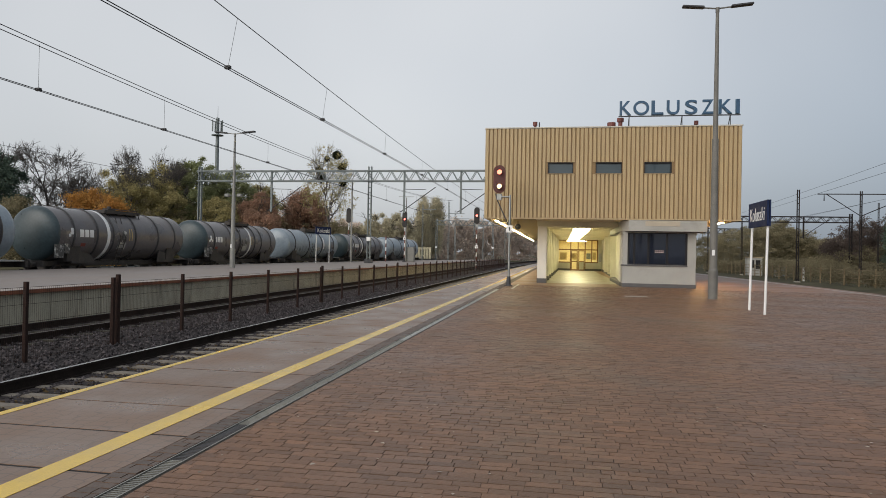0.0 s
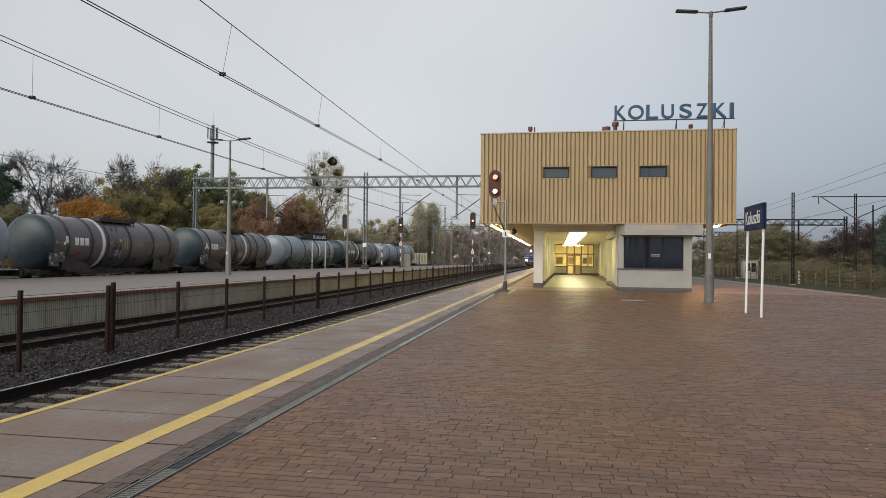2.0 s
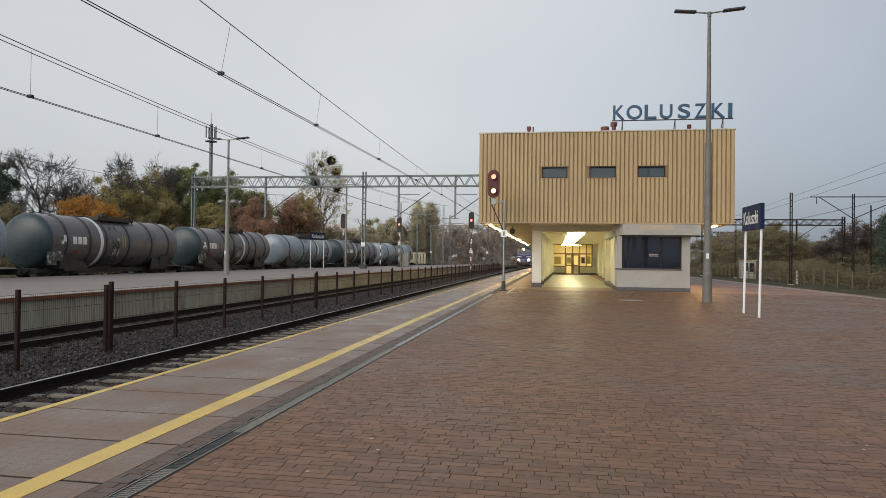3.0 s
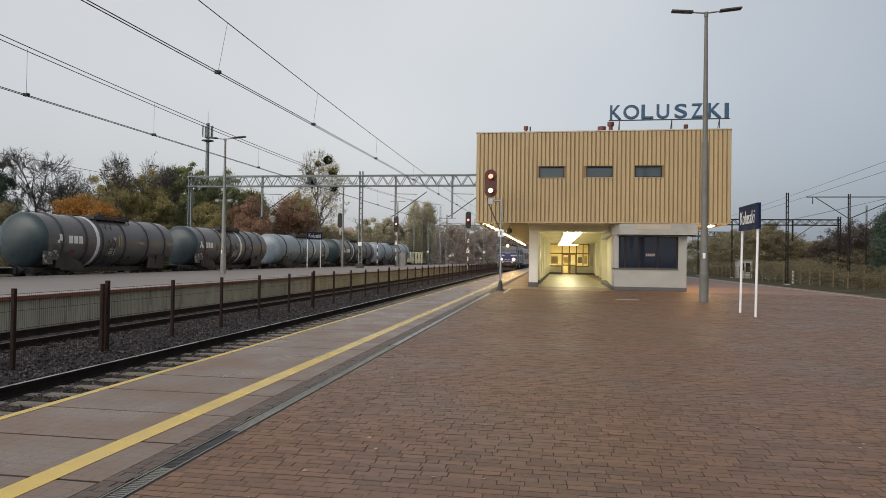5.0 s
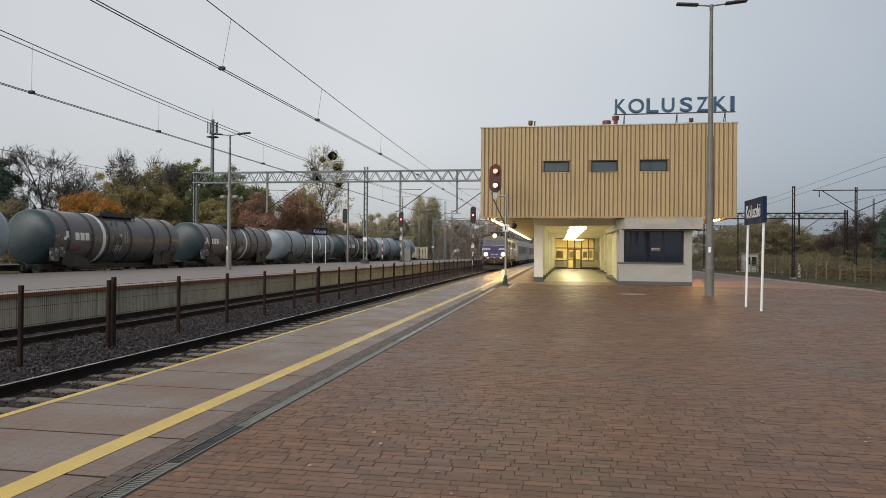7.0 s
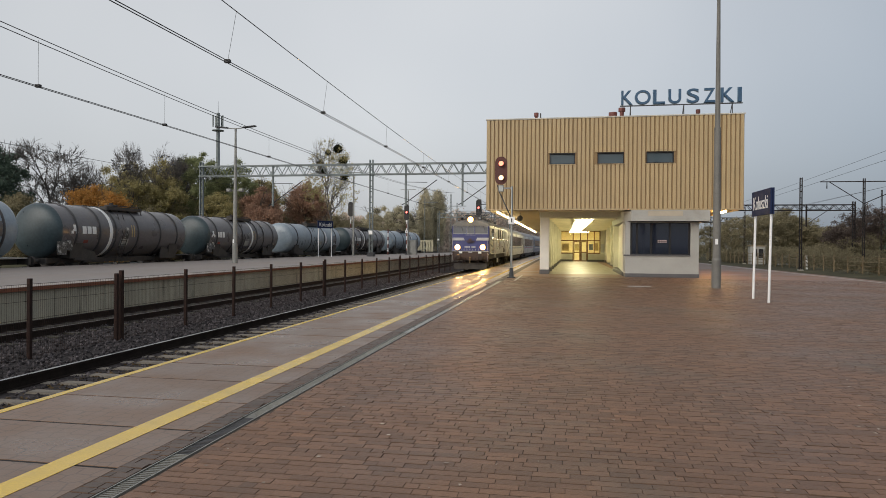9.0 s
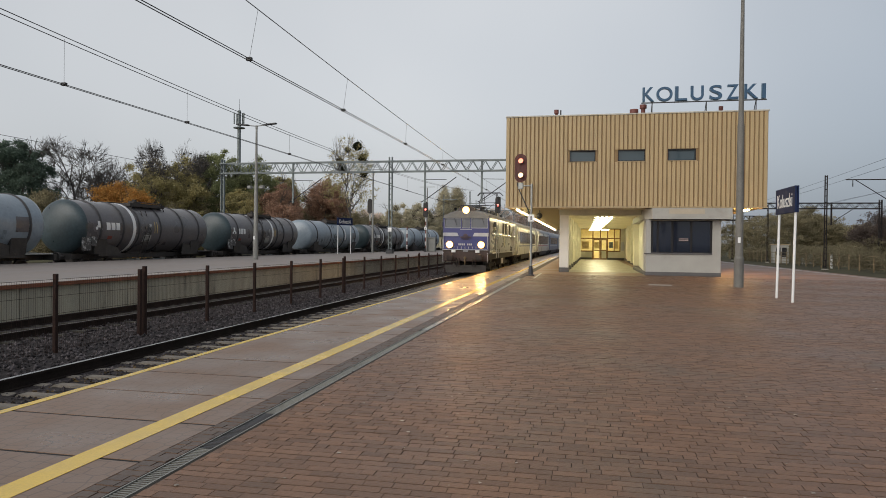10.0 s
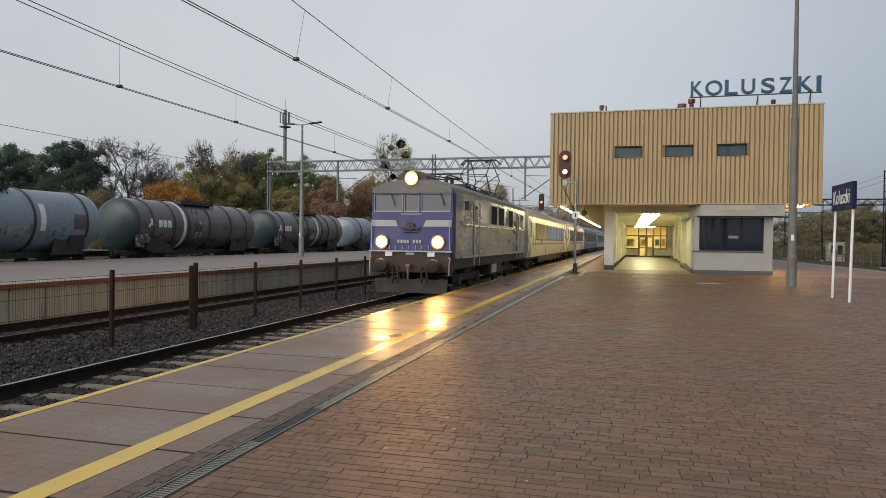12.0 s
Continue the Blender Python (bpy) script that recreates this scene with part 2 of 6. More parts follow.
CLAD = mat("cladding", (0.430, 0.318, 0.170), 0.55, var=0.06, scale=0.8, fine=15, bump=0.05, rand=0.03, world=True)
# darker tan than the ribs: groove shade painted onto the same sheet
CLADSHADE = mat("cladding_groove_shade", (0.22, 0.14, 0.06), 0.6, var=0.1, scale=1, fine=15)
ROOFEDGE = mat("roof_edge_flashing", (0.50, 0.47, 0.40), 0.45, var=0.15, scale=3, fine=20)
CAP = mat("roof_cap", (0.45, 0.34, 0.20), 0.5, var=0.1, scale=2, fine=20)
PLASTER = mat("plaster", (0.58, 0.555, 0.455), 0.85, var=0.10, scale=1.0, fine=35, bump=0.3, second=(0.48, 0.45, 0.35), cover=0.56)
WHITEWALL = mat("white_render", (0.37, 0.36, 0.328), 0.85, var=0.10, scale=1.0, fine=30, bump=0.35, second=(0.30, 0.285, 0.25), cover=0.57)
# whiter than the columns behind: light on the front one, put into its colour
COLUMNLIT = mat("lit_white_column", (0.74, 0.71, 0.65), 0.8, var=0.05, scale=1.5, fine=40, bump=0.15)
PLINTH = mat("dark_plinth", (0.10, 0.095, 0.095), 0.7, var=0.15, scale=2, fine=30)
CEILING = mat("ceiling_paint", (0.66, 0.60, 0.44), 0.8, var=0.08, scale=1, fine=20)
SOFFIT = mat("soffit_board", (0.33, 0.275, 0.155), 0.7, var=0.08, scale=1, fine=20, stretch=(6, 0.5, 1))
WOOD = mat("varnished_wood", (0.17, 0.082, 0.03), 0.45, var=0.2, scale=2, fine=30, stretch=(5, 5, 0.7))
DARKFRAME = mat("dark_frame", (0.022, 0.021, 0.022), 0.5, spec=0.2, var=0.15)
DARKGLASS = glassy("dark_glass", (0.016, 0.020, 0.033), 0.05, 0.05)
# blue-grey base carries the sky reflected in the strip windows
SKYGLASS = glassy("sky_tinted_glass", (0.055, 0.08, 0.095), 0.06, 0.05)
PANE = glassy("clear_pane", (0.55, 0.50, 0.35), 0.04, 0.965)
NOTICE = mat("notice_lines", (0.52, 0.38, 0.37), 0.6, var=0.05)
LETTER = mat("letter_blue", (0.030, 0.085, 0.16), 0.4, var=0.1)
LETTERRIM = mat("letter_rim", (0.26, 0.36, 0.44), 0.4, var=0.1)
STEEL = mat("dark_steel", (0.055, 0.056, 0.06), 0.55, metal=0.4, var=0.2, scale=3, fine=30)
MASTGREY = mat("mast_grey", (0.17, 0.195, 0.195), 0.6, metal=0.2, var=0.15, scale=1.5, fine=30)
POSTGREY = mat("weathered_post_steel", (0.165, 0.16, 0.145), 0.65, metal=0.1, var=0.2, scale=1.5, fine=30, second=(0.12, 0.11, 0.09), cover=0.55)
LAMPPOLE = mat("lamp_pole", (0.25, 0.25, 0.235), 0.6, metal=0.2, var=0.12, scale=1.5, fine=30)
REDCAP = mat("vent_red", (0.16, 0.05, 0.04), 0.6, var=0.15)
NAVY = mat("sign_navy", (0.014, 0.024, 0.068), 0.55, spec=0.15, var=0.08)
WHITE = mat("white_paint", (0.78, 0.78, 0.77), 0.5, var=0.05)
WIRE = mat("catenary_wire", (0.025, 0.025, 0.027), 0.5, metal=0.5, var=0.1)
RED_LIGHT = glow("signal_red_glow", (1.0, 0.16, 0.13), 5.0)
PINK_LIGHT = glow("signal_bright_red_glow", (1.0, 0.24, 0.15), 3.2)
ORANGE_LIGHT = glow("signal_amber_glow", (1.0, 0.62, 0.34), 3.0)
TUBE_LIGHT = glow("tube_glow", (1.0, 0.84, 0.48), 68.0)
SODIUM_LIGHT = glow("sodium_glow", (1.0, 0.58, 0.20), 130.0)
PASSAGE_LIGHT = glow("passage_tube_glow", (1.0, 0.92, 0.56), 17.0)
HEADLIGHT = glow("headlight_glow", (1.0, 0.55, 0.18), 245.0)
# rim emission stands in for the orange glare around the lenses
HALO_RIM = glow("headlight_halo_glow", (1.0, 0.47, 0.12), 2.6)

BRASS = mat("ochre_trim", (0.45, 0.33, 0.14), 0.5, var=0.1)
BANDGREY = mat("front_band", (0.42, 0.42, 0.44), 0.45, var=0.1)
RUSTYPOST = mat("weathered_post", (0.20, 0.155, 0.095), 0.8, var=0.2, spec=0.2)
EDGE = -5.2
TRACK = -6.83


def bend(y):
    """Sideways shift of the tracks where they begin to curve."""
    return 2.0e-4 * max(0.0, y - 70.0) ** 2


def strip(g, x0, x1, y0, y1, z0, z1, step=6.0):
    """A long bar that follows the curve of the tracks."""
    n = max(1, int((y1 - y0) / step)) if y1 > 60 else 1
    ys = [y0 + (y1 - y0) * i / n for i in range(n + 1)]
    vs, fs = [], []
    for y in ys:
        b = bend(y)
        vs += [(x0 + b, y, z0), (x1 + b, y, z0), (x1 + b, y, z1), (x0 + b, y, z1)]
    for i in range(n):
        a = 4 * i
        fs += [(a + k, a + (k + 1) % 4, a + 4 + (k + 1) % 4, a + 4 + k) for k in range(4)]
    fs += [(3, 2, 1, 0), (4 * n, 4 * n + 1, 4 * n + 2, 4 * n + 3)]
    return g.add(vs, fs)


# ---------- ground, platforms and tracks ----------
def ground():
    g = Geo()
    xs = [-2500, -400, -120, -60, -40, -27, -10, 10, 30, 60, 120, 400, 2500]
    ys = [-2500, -300, -60, 0, 40, 80, 120, 200, 400, 900, 2500]
    g.add([(x, y, -0.66) for y in ys for x in xs], [(j * len(xs) + i, j * len(xs) + i + 1, (j + 1) * len(xs) + i + 1, (j + 1) * len(xs) + i) for j in range(len(ys) - 1) for i in range(len(xs) - 1)])
    place("ground", g, GRASS, "dull autumn grass and bare earth around the railway", "ground", kind="structure")


def ballast_bed(x0, x1, y0=-20, y1=330):
    g = Geo()
    strip(g, x0, x1, y0, y1, -0.65, -0.47)
    return place("ballast_bed", g, BALLAST, "dark grey crushed-stone ballast between the rails", "ballast", kind="structure")


def track(cx, y0, y1, sleepers=60, paint=SLEEPER, tread=RAILTOP):
    t = thing("railway_track", pose(0, 0, 0), "steel rails on concrete sleepers in dark ballast", "railway track", "station tracks", kind="structure")
    for s in (-0.753, 0.753):
        x = cx + s
        g = Geo()
        strip(g, x - 0.036, x + 0.036, y0, y1, -0.334, -0.300)
        strip(g, x - 0.010, x + 0.010, y0, y1, -0.45, -0.334)
        strip(g, x - 0.07, x + 0.07, y0, y1, -0.472, -0.45)
        rail = part("rail", g, RAILSIDE, t)
        top = Geo()
        strip(top, x - 0.033, x + 0.033, y0, y1, -0.302, -0.297)
        part("running_surface", top, tread, rail, "polished bright rail head" if tread is RAILTOP else "dull brown rail head")
    sl = Geo().prism([(-1.28, -0.62), (1.28, -0.62), (1.20, -0.435), (-0.35, -0.438), (-0.45, -0.49), (-0.55, -0.46), (-1.15, -0.46)], -0.08, 0.08, "y").mesh("sleeper", paint)
    for i in range(sleepers):
        y = y0 + 0.3 + 0.6 * i
        ob = part("sleeper", sl, paint, t)
        ob.location = (cx + bend(y), y, 0)
    return t


def stones(x0, x1, y0, y1, n, z=-0.45, seed=3, size=0.035):
    """Loose ballast stones, one joined mesh."""
    rng = np.random.default_rng(seed)
    base = np.array([(1, 0, 0), (-1, 0, 0), (0, 1, 0), (0, -1, 0), (0, 0, 1), (0, 0, -1)], float)
    tri = [(0, 2, 4), (2, 1, 4), (1, 3, 4), (3, 0, 4), (2, 0, 5), (1, 2, 5), (3, 1, 5), (0, 3, 5)]
    g = Geo()
    P = np.c_[rng.uniform(x0, x1, n), y0 + (y1 - y0) * rng.random(n) ** 1.5, np.full(n, z) + rng.uniform(-0.01, 0.03, n)]
    for p in P:
        k = rng.uniform(0.6, 1.3, (6, 1)) * size * rng.uniform(0.7, 1.4)
        a = rng.uniform(0, 6.28)
        c, s = math.cos(a), math.sin(a)
        q = base * k
        q = np.c_[q[:, 0] * c - q[:, 1] * s, q[:, 0] * s + q[:, 1] * c, q[:, 2]] + p
        g.add(q.tolist(), tri)
    return g


def pavers(x0, x1, y0, y1, lx, ly, seed, gap=0.0050, top=0.0, joint=0.007, pick=None):
    """Paving blocks of uneven length in courses, with worn edges; one joined mesh."""
    rng = np.random.default_rng(seed)
    V = []
    for r in range(int((y1 - y0) / ly)):
        y = y0 + r * ly + rng.normal(0, 0.002)
        x = x0 - rng.uniform(0, lx)
        while x < x1:
            l = lx * (rng.choice([1.0, 1.0, 1.0, 1.0, 0.5, 1.3]) if x1 - x0 > 1 else 1.0)
            a, b = max(x, x0) + gap * 0.25, min(x + l, x1) - gap * 0.25
            x += l
            if b - a < 0.02:
                continue
            h = top + rng.normal(0, 0.0011)
            t = rng.normal(0, 0.0011, 4)
            c, cy = rng.uniform(0.001, 0.003), rng.uniform(0.0015, 0.0045)
            ya, yb = y + gap / 2, y + ly - gap / 2
            if pick is not None and pick[0] < a and b < pick[1] and pick[2] < y < pick[3]:
                pick[4].append((round(b - a, 2), (a + b) / 2, y, h))
                continue
            V.append([(a, ya, h - joint), (b, ya, h - joint), (b, yb, h - joint), (a, yb, h - joint),
                      (a + c, ya + cy, h + t[0]), (b - c, ya + cy, h + t[1]), (b - c, yb - cy, h + t[2]), (a + c, yb - cy, h + t[3])])
    V = np.array(V)
    g = Geo()
    g.v = V.reshape(-1, 3).tolist()
    q = np.array([(4, 5, 6, 7), (0, 1, 5, 4), (1, 2, 6, 5), (2, 3, 7, 6), (3, 0, 4, 7)])
    g.f = (q[None] + 8 * np.arange(len(V))[:, None, None]).reshape(-1, 4).tolist()
    g.s = [False] * len(g.f)
    return g


def dirty_sides(ob):
    """Gives the sloping edges of paving blocks the joint dirt."""
    idx = np.ones(len(ob.data.polygons), dtype=np.int32)
    idx[::5] = 0
    ob.data.polygons.foreach_set("material_index", idx)
    ob["kind"] = "stuff"


def right_edge(y):
    """The far side of the island platform, which narrows towards the passage."""
    return 15.64 - 0.030 * (y - 33)


def island_platform():
    g = Geo()
    ys = [-12, 0, 36, 60, 80, 110, 150, 200, 260]
    for y0, y1 in zip(ys, ys[1:]):
        a0, a1, b0, b1 = EDGE + bend(y0) + 0.06, EDGE + bend(y1) + 0.06, right_edge(y0), right_edge(y1)
        g.add([(a0, y0, -0.007), (b0, y0, -0.007), (b1, y1, -0.007), (a1, y1, -0.007)], [(0, 1, 2, 3)])
        g.add([(a0, y0, -0.66), (a0, y0, -0.007), (a1, y1, -0.007), (a1, y1, -0.66)], [(0, 1, 2, 3)])
        g.add([(b0, y0, -0.66), (b0, y0, -0.007), (b1, y1, -0.007), (b1, y1, -0.66)], [(3, 2, 1, 0)])
    p = place("platform_floor", g, JOINT, "wide island platform paved with red-brown blocks, damp", "platform", kind="structure")
    far = Geo()
    for y0, y1 in zip(ys[2:], ys[3:]):
        far.add([(-2.7 + bend(y0), y0, 0), (right_edge(y0), y0, 0), (right_edge(y1), y1, 0), (-2.7 + bend(y1), y1, 0)], [(0, 1, 2, 3)])
    part("far_paving", far, PAVER, p)
    wall = Geo()
    strip(wall, EDGE + 0.0, EDGE + 0.06, -12, 260, -0.60, -0.11)
    part("edge_wall", wall, CONCRETE, p, "stained concrete platform edge wall")
    # edge slabs, one metre each
    wide = Geo().box(EDGE - 0.06, -3.105, 0.018, 0.972, -0.11, 0.0, 0.003).mesh("slab", SLAB)
    tight = Geo().box(EDGE - 0.06, -3.105, 0.018, 0.9885, -0.11, 0.0, 0.003).mesh("slab", SLAB)
    tight_both = Geo().box(EDGE - 0.06, -3.105, 0.0005, 0.9885, -0.11, 0.0, 0.003).mesh("slab", SLAB)
    closed = {1, 5, 8, 9, 12, 15, 18, 20, 24, 27, 29, 33, 36}
    for i in range(-12, 110):
        y = 0.31 + i * 0.99
        shape = (tight_both if i - 1 in closed else tight) if i in closed else wide
        ob = part("slab", shape, SLAB, p)
        ob.location = (bend(y), y, 0.0006 * math.sin(i * 2.3))
    part("slab_joint", Geo().box(EDGE, -3.11, -11, 110, -0.05, -0.0045), BLACK, p)
    rest = Geo()
    strip(rest, EDGE - 0.06, -3.105, 109.2, 260, -0.11, 0.0)
    part("far_slabs", rest, SLAB, p)
    y1 = Geo()
    strip(y1, EDGE - 0.055, EDGE + 0.045, -6, 200, 0.0015, 0.0035)
    part("edge_line", y1, YELLOW, p, "worn yellow paint along the edge")
    y2 = Geo()
    strip(y2, -3.645, -3.435, -6, 36, 0.0015, 0.0035)
    strip(y2, -3.645, -3.435, 36.3, 200, 0.0015, 0.0035)
    part("safety_line", y2, YELLOW, p, "broad yellow safety line")
    # blocks
    sold = pavers(-3.10, -2.915, -6.1, 34, 0.20, 0.10, 5)
    dirty_sides(part("border_blocks", sold, [PAVER_DARK, PAVER_SIDE], p))
    near = []
    main = pavers(-2.735, 15.2, -6.0, 36, 0.20, 0.098, 7, pick=(-2.70, 1.75, 3.55, 4.75, near))
    shapes = {}
    for l, x, y, h in near:
        if l not in shapes:
            one = Geo().add([(-l / 2, 0.003, -0.007), (l / 2, 0.003, -0.007), (l / 2, 0.095, -0.007), (-l / 2, 0.095, -0.007),
                             (-l / 2 + 0.002, 0.006, 0), (l / 2 - 0.002, 0.006, 0), (l / 2 - 0.002, 0.092, 0), (-l / 2 + 0.002, 0.092, 0)],
                            [(4, 5, 6, 7), (0, 1, 5, 4), (1, 2, 6, 5), (2, 3, 7, 6), (3, 0, 4, 7)])
            shapes[l] = one.mesh("paving_block", [PAVER_PIECE, PAVER_SIDE])
            shapes[l].polygons.foreach_set("material_index", [0, 1, 1, 1, 1])
        ob = part("paving_block", shapes[l], PAVER_PIECE, p)
        ob.location = (x, y, h)
    dirty_sides(part("paving_blocks", main, [PAVER, PAVER_SIDE], p))
    marks = Geo().box(-2.26, -2.16, 31.3, 37, 0.003, 0.006)
    marks.box(2.6, 3.5, 27.9, 28.5, 0.003, 0.006)
    part("floor_mark", marks, WHITELINE, p, "faded white floor marking")
    wl = Geo()
    for a, b in zip(ys[1:], ys[2:]):
        wl.add([(right_edge(a) - 0.95, a, 0.006), (right_edge(a) - 0.70, a, 0.006), (right_edge(b) - 0.70, b, 0.006), (right_edge(b) - 0.95, b, 0.006)], [(0, 1, 2, 3)])
    part("white_safety_line", wl, WHITELINE, p, "faded white safety line")
    return p


def drain():
    d = thing("drainage_channel", pose(0, 0, 0), "slotted steel drainage channel set flush in the paving", "drain", kind="structure")
    f = Geo()
    for a, b in ((-2.900, -2.889), (-2.771, -2.760)):
        f.box(a, b, -6, 31, -0.03, 0.004)
    part("channel_frame", f, GRATE, d)
    part("channel_bottom", Geo().box(-2.885, -2.775, -6, 31, -0.06, -0.035), BLACK, d)
    bars = [Geo(), Geo()]
    y = -6.0
    while y < 12:
        g = bars[0] if y < 4.65 or y > 5.75 else bars[1]
        g.box(-2.885, -2.775, y, y + 0.014, -0.028, -0.002)
        y += 0.034
    part("grating", bars[0], mat("grating_steel", (0.200, 0.196, 0.170), 0.36, metal=0.3, var=0.2), d)
    part("older_grating", bars[1], STEEL, d, "darker older grating")
    part("far_grating", Geo().box(-2.885, -2.775, 12, 31, -0.03, -0.006), GRATE, d)


def yard(y):
    """Sideways shift of the goods track, which closes in on the platform tracks."""
    return 1.1e-3 * max(0.0, y - 47.0) ** 2


def left_platform():
    p = thing("platform_opposite", pose(0, 0, 0), "raised concrete platform with a rusty top edge", "platform", kind="structure")
    top = Geo()
    ys = [-20, 40, 55, 70, 85, 100, 140]
    for a, b in zip(ys, ys[1:]):
        xa, xb = -24.5 + yard(a), -24.5 + yard(b)
        vs = [(xa, a, -0.6), (-13.55 + bend(a), a, -0.6), (-13.55 + bend(a), a, 0.46), (xa, a, 0.46), (xb, b, -0.6), (-13.55 + bend(b), b, -0.6), (-13.55 + bend(b), b, 0.46), (xb, b, 0.46)]
        top.add(vs, [(0, 1, 5, 4), (1, 2, 6, 5), (2, 3, 7, 6), (3, 0, 4, 7), (0, 3, 2, 1), (4, 5, 6, 7)])
    part("platform_body", top, LPTOP, p)
    cap = Geo()
    strip(cap, -13.85, -13.40, -20, 260, 0.37, 0.465)
    part("edge_beam", cap, RUSTEDGE, p, "rust-red edge beam")
    rim = Geo()
    strip(rim, -14.0, -13.42, -20, 260, 0.466, 0.475)
    part("tactile_strip", rim, TACTILE, p, "pale worn strip along the edge")
    back = Geo()
    strip(back, -13.56, -13.54, -4, 130, -0.6, 0.365)
    part("joint_backing", back, BLACK, p)
    el = Geo().box(-13.62, -13.50, 0.011, 0.989, -0.62, 0.365, 0.012).mesh("wall_element", WALLSLAB)
    for i in range(-4, 130):
        ob = part("wall_element", el, WALLSLAB, p)
        ob.location = (bend(i) + 0.004 * math.sin(i * 1.7), i, 0)


def fence():
    f = thing("mesh_fence", pose(0, 0, 0), "rusty brown steel mesh fence between the tracks", "fence")
    X = -9.3
    post = Geo().box(-0.035, 0.035, -0.035, 0.035, -0.62, 0.96, 0.006).mesh("post", FENCE)
    thick = Geo().box(-0.04, 0.04, -0.04, 0.04, -0.62, 1.02, 0.008).mesh("gate_post", FENCE)
    y, i = 5.42 - 2.5 * 2, 0
    ends = []
    while y < 112:
        ob = part("post", post, FENCE, f)
        ob.location = (X + bend(y), y, 0)
        if i % 5 == 0:
            ob.location.y = y - 0.15
            ob = part("gate_post", thick, FENCE, f)
            ob.location = (X + bend(y), y + 0.01, 0)
        ends.append(y)
        y += 2.5
        i += 1
    for k, y in enumerate(ends[:-1]):
        g = Geo()
        n = 50
        for j in range(1, n):
            yy = y + 2.5 * j / n
            g.box(X - 0.0013 + bend(yy), X + 0.0013 + bend(yy), yy - 0.0013, yy + 0.0013, -0.5, 0.86)
        for z in (-0.42, -0.1, 0.24, 0.56, 0.86):
            g.box(X - 0.003 + bend(y), X + 0.003 + bend(y), y, y + 2.5, z - 0.003, z + 0.003)
        part("mesh_panel", g, FENCE, f)


def station_building():
    """Upper storey in ribbed sheet over an open passage with a corner kiosk."""
    Y0, Y1 = 36.5, 92.0
    X0, X1, Z0, Z1 = -4.16, 9.09, 3.605, 8.44
    b = thing("station_building", pose(0, 0, 0), "tan ribbed-metal upper storey over an open lit passage", "station building")
    wins = [(-0.757, 0.587), (1.754, 3.115), (4.255, 5.635)]
    wz0, wz1 = 6.0, 6.60
    # backing walls with openings, coloured dark for the shade between the ribs
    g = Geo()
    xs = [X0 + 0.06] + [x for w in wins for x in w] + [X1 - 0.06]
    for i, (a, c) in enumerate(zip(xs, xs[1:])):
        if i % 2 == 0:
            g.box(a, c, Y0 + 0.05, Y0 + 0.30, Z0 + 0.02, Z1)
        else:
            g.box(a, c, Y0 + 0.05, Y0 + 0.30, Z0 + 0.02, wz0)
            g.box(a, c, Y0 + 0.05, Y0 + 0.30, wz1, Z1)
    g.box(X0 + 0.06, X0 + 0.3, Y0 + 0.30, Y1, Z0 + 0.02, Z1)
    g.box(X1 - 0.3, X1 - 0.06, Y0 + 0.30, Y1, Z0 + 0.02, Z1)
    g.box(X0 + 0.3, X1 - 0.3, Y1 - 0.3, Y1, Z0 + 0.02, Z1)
    part("wall", g, CLADSHADE, b, "sheet wall with groove shade put into its colour")
    n = 60
    pitch = (X1 - X0) / n
    cache = {}

    def slat(x, z0, z1, w=0.152):
        k = (round(z0, 2), round(z1, 2))
        if k not in cache:
            cache[k] = Geo().prism([(-w / 2 - 0.012, Y0 + 0.055), (-w / 2 + 0.006, Y0), (w / 2 - 0.006, Y0), (w / 2 + 0.012, Y0 + 0.055)], z0, z1, "z").mesh("slat", CLAD)
        ob = part("slat", cache[k], CLAD, b)
        ob.location.x = x
    for i in range(n):
        x = X0 + pitch * (i + 0.5)
        if any(a - 0.08 < x < c + 0.08 for a, c in wins):
            slat(x, Z0, wz0 - 0.03)
            slat(x, wz1 + 0.02, Z1)
        else:
            slat(x, Z0, Z1)
    rib = Geo().box(0, 0.06, 0, 0.15, Z0, Z1).mesh("side_slat", CLAD)
    for i in range(120):
        for x in (X0, X1 - 0.06):
            ob = part("side_slat", rib, CLAD, b)
            ob.location = (x, Y0 + 0.08 + 0.222 * i, 0)
    for x in (X0, X1 - 0.05):
        part("side_sheet", Geo().box(x, x + 0.05, Y0 + 26.8, Y1, Z0, Z1), CLAD, b)
    part("roof_cap", Geo().box(X0 - 0.03, X1 + 0.03, Y0 - 0.03, Y1, Z1, Z1 + 0.07, 0.01), ROOFEDGE, b, "pale weathered roof edge")
    part("bottom_trim", Geo().box(X0 - 0.015, X1 + 0.015, Y0 - 0.015, Y0 + 0.05, Z0 - 0.05, Z0 - 0.002, 0.005), CAP, b)
    for a, c in wins:
        w = part("window", Geo().box(a + 0.04, c - 0.04, Y0 + 0.16, Y0 + 0.18, wz0 + 0.04, wz1 - 0.04), SKYGLASS, b, "strip window with reflected sky tinted into the glass")
        fr = Geo()
        fr.box(a, c, Y0 + 0.03, Y0 + 0.22, wz1 - 0.05, wz1).box(a, c, Y0 + 0.03, Y0 + 0.22, wz0, wz0 + 0.04)
        fr.box(a, a + 0.04, Y0 + 0.03, Y0 + 0.22, wz0 + 0.04, wz1 - 0.05).box(c - 0.04, c, Y0 + 0.03, Y0 + 0.22, wz0 + 0.04, wz1 - 0.05)
        part("window_frame", fr, DARKFRAME, w)
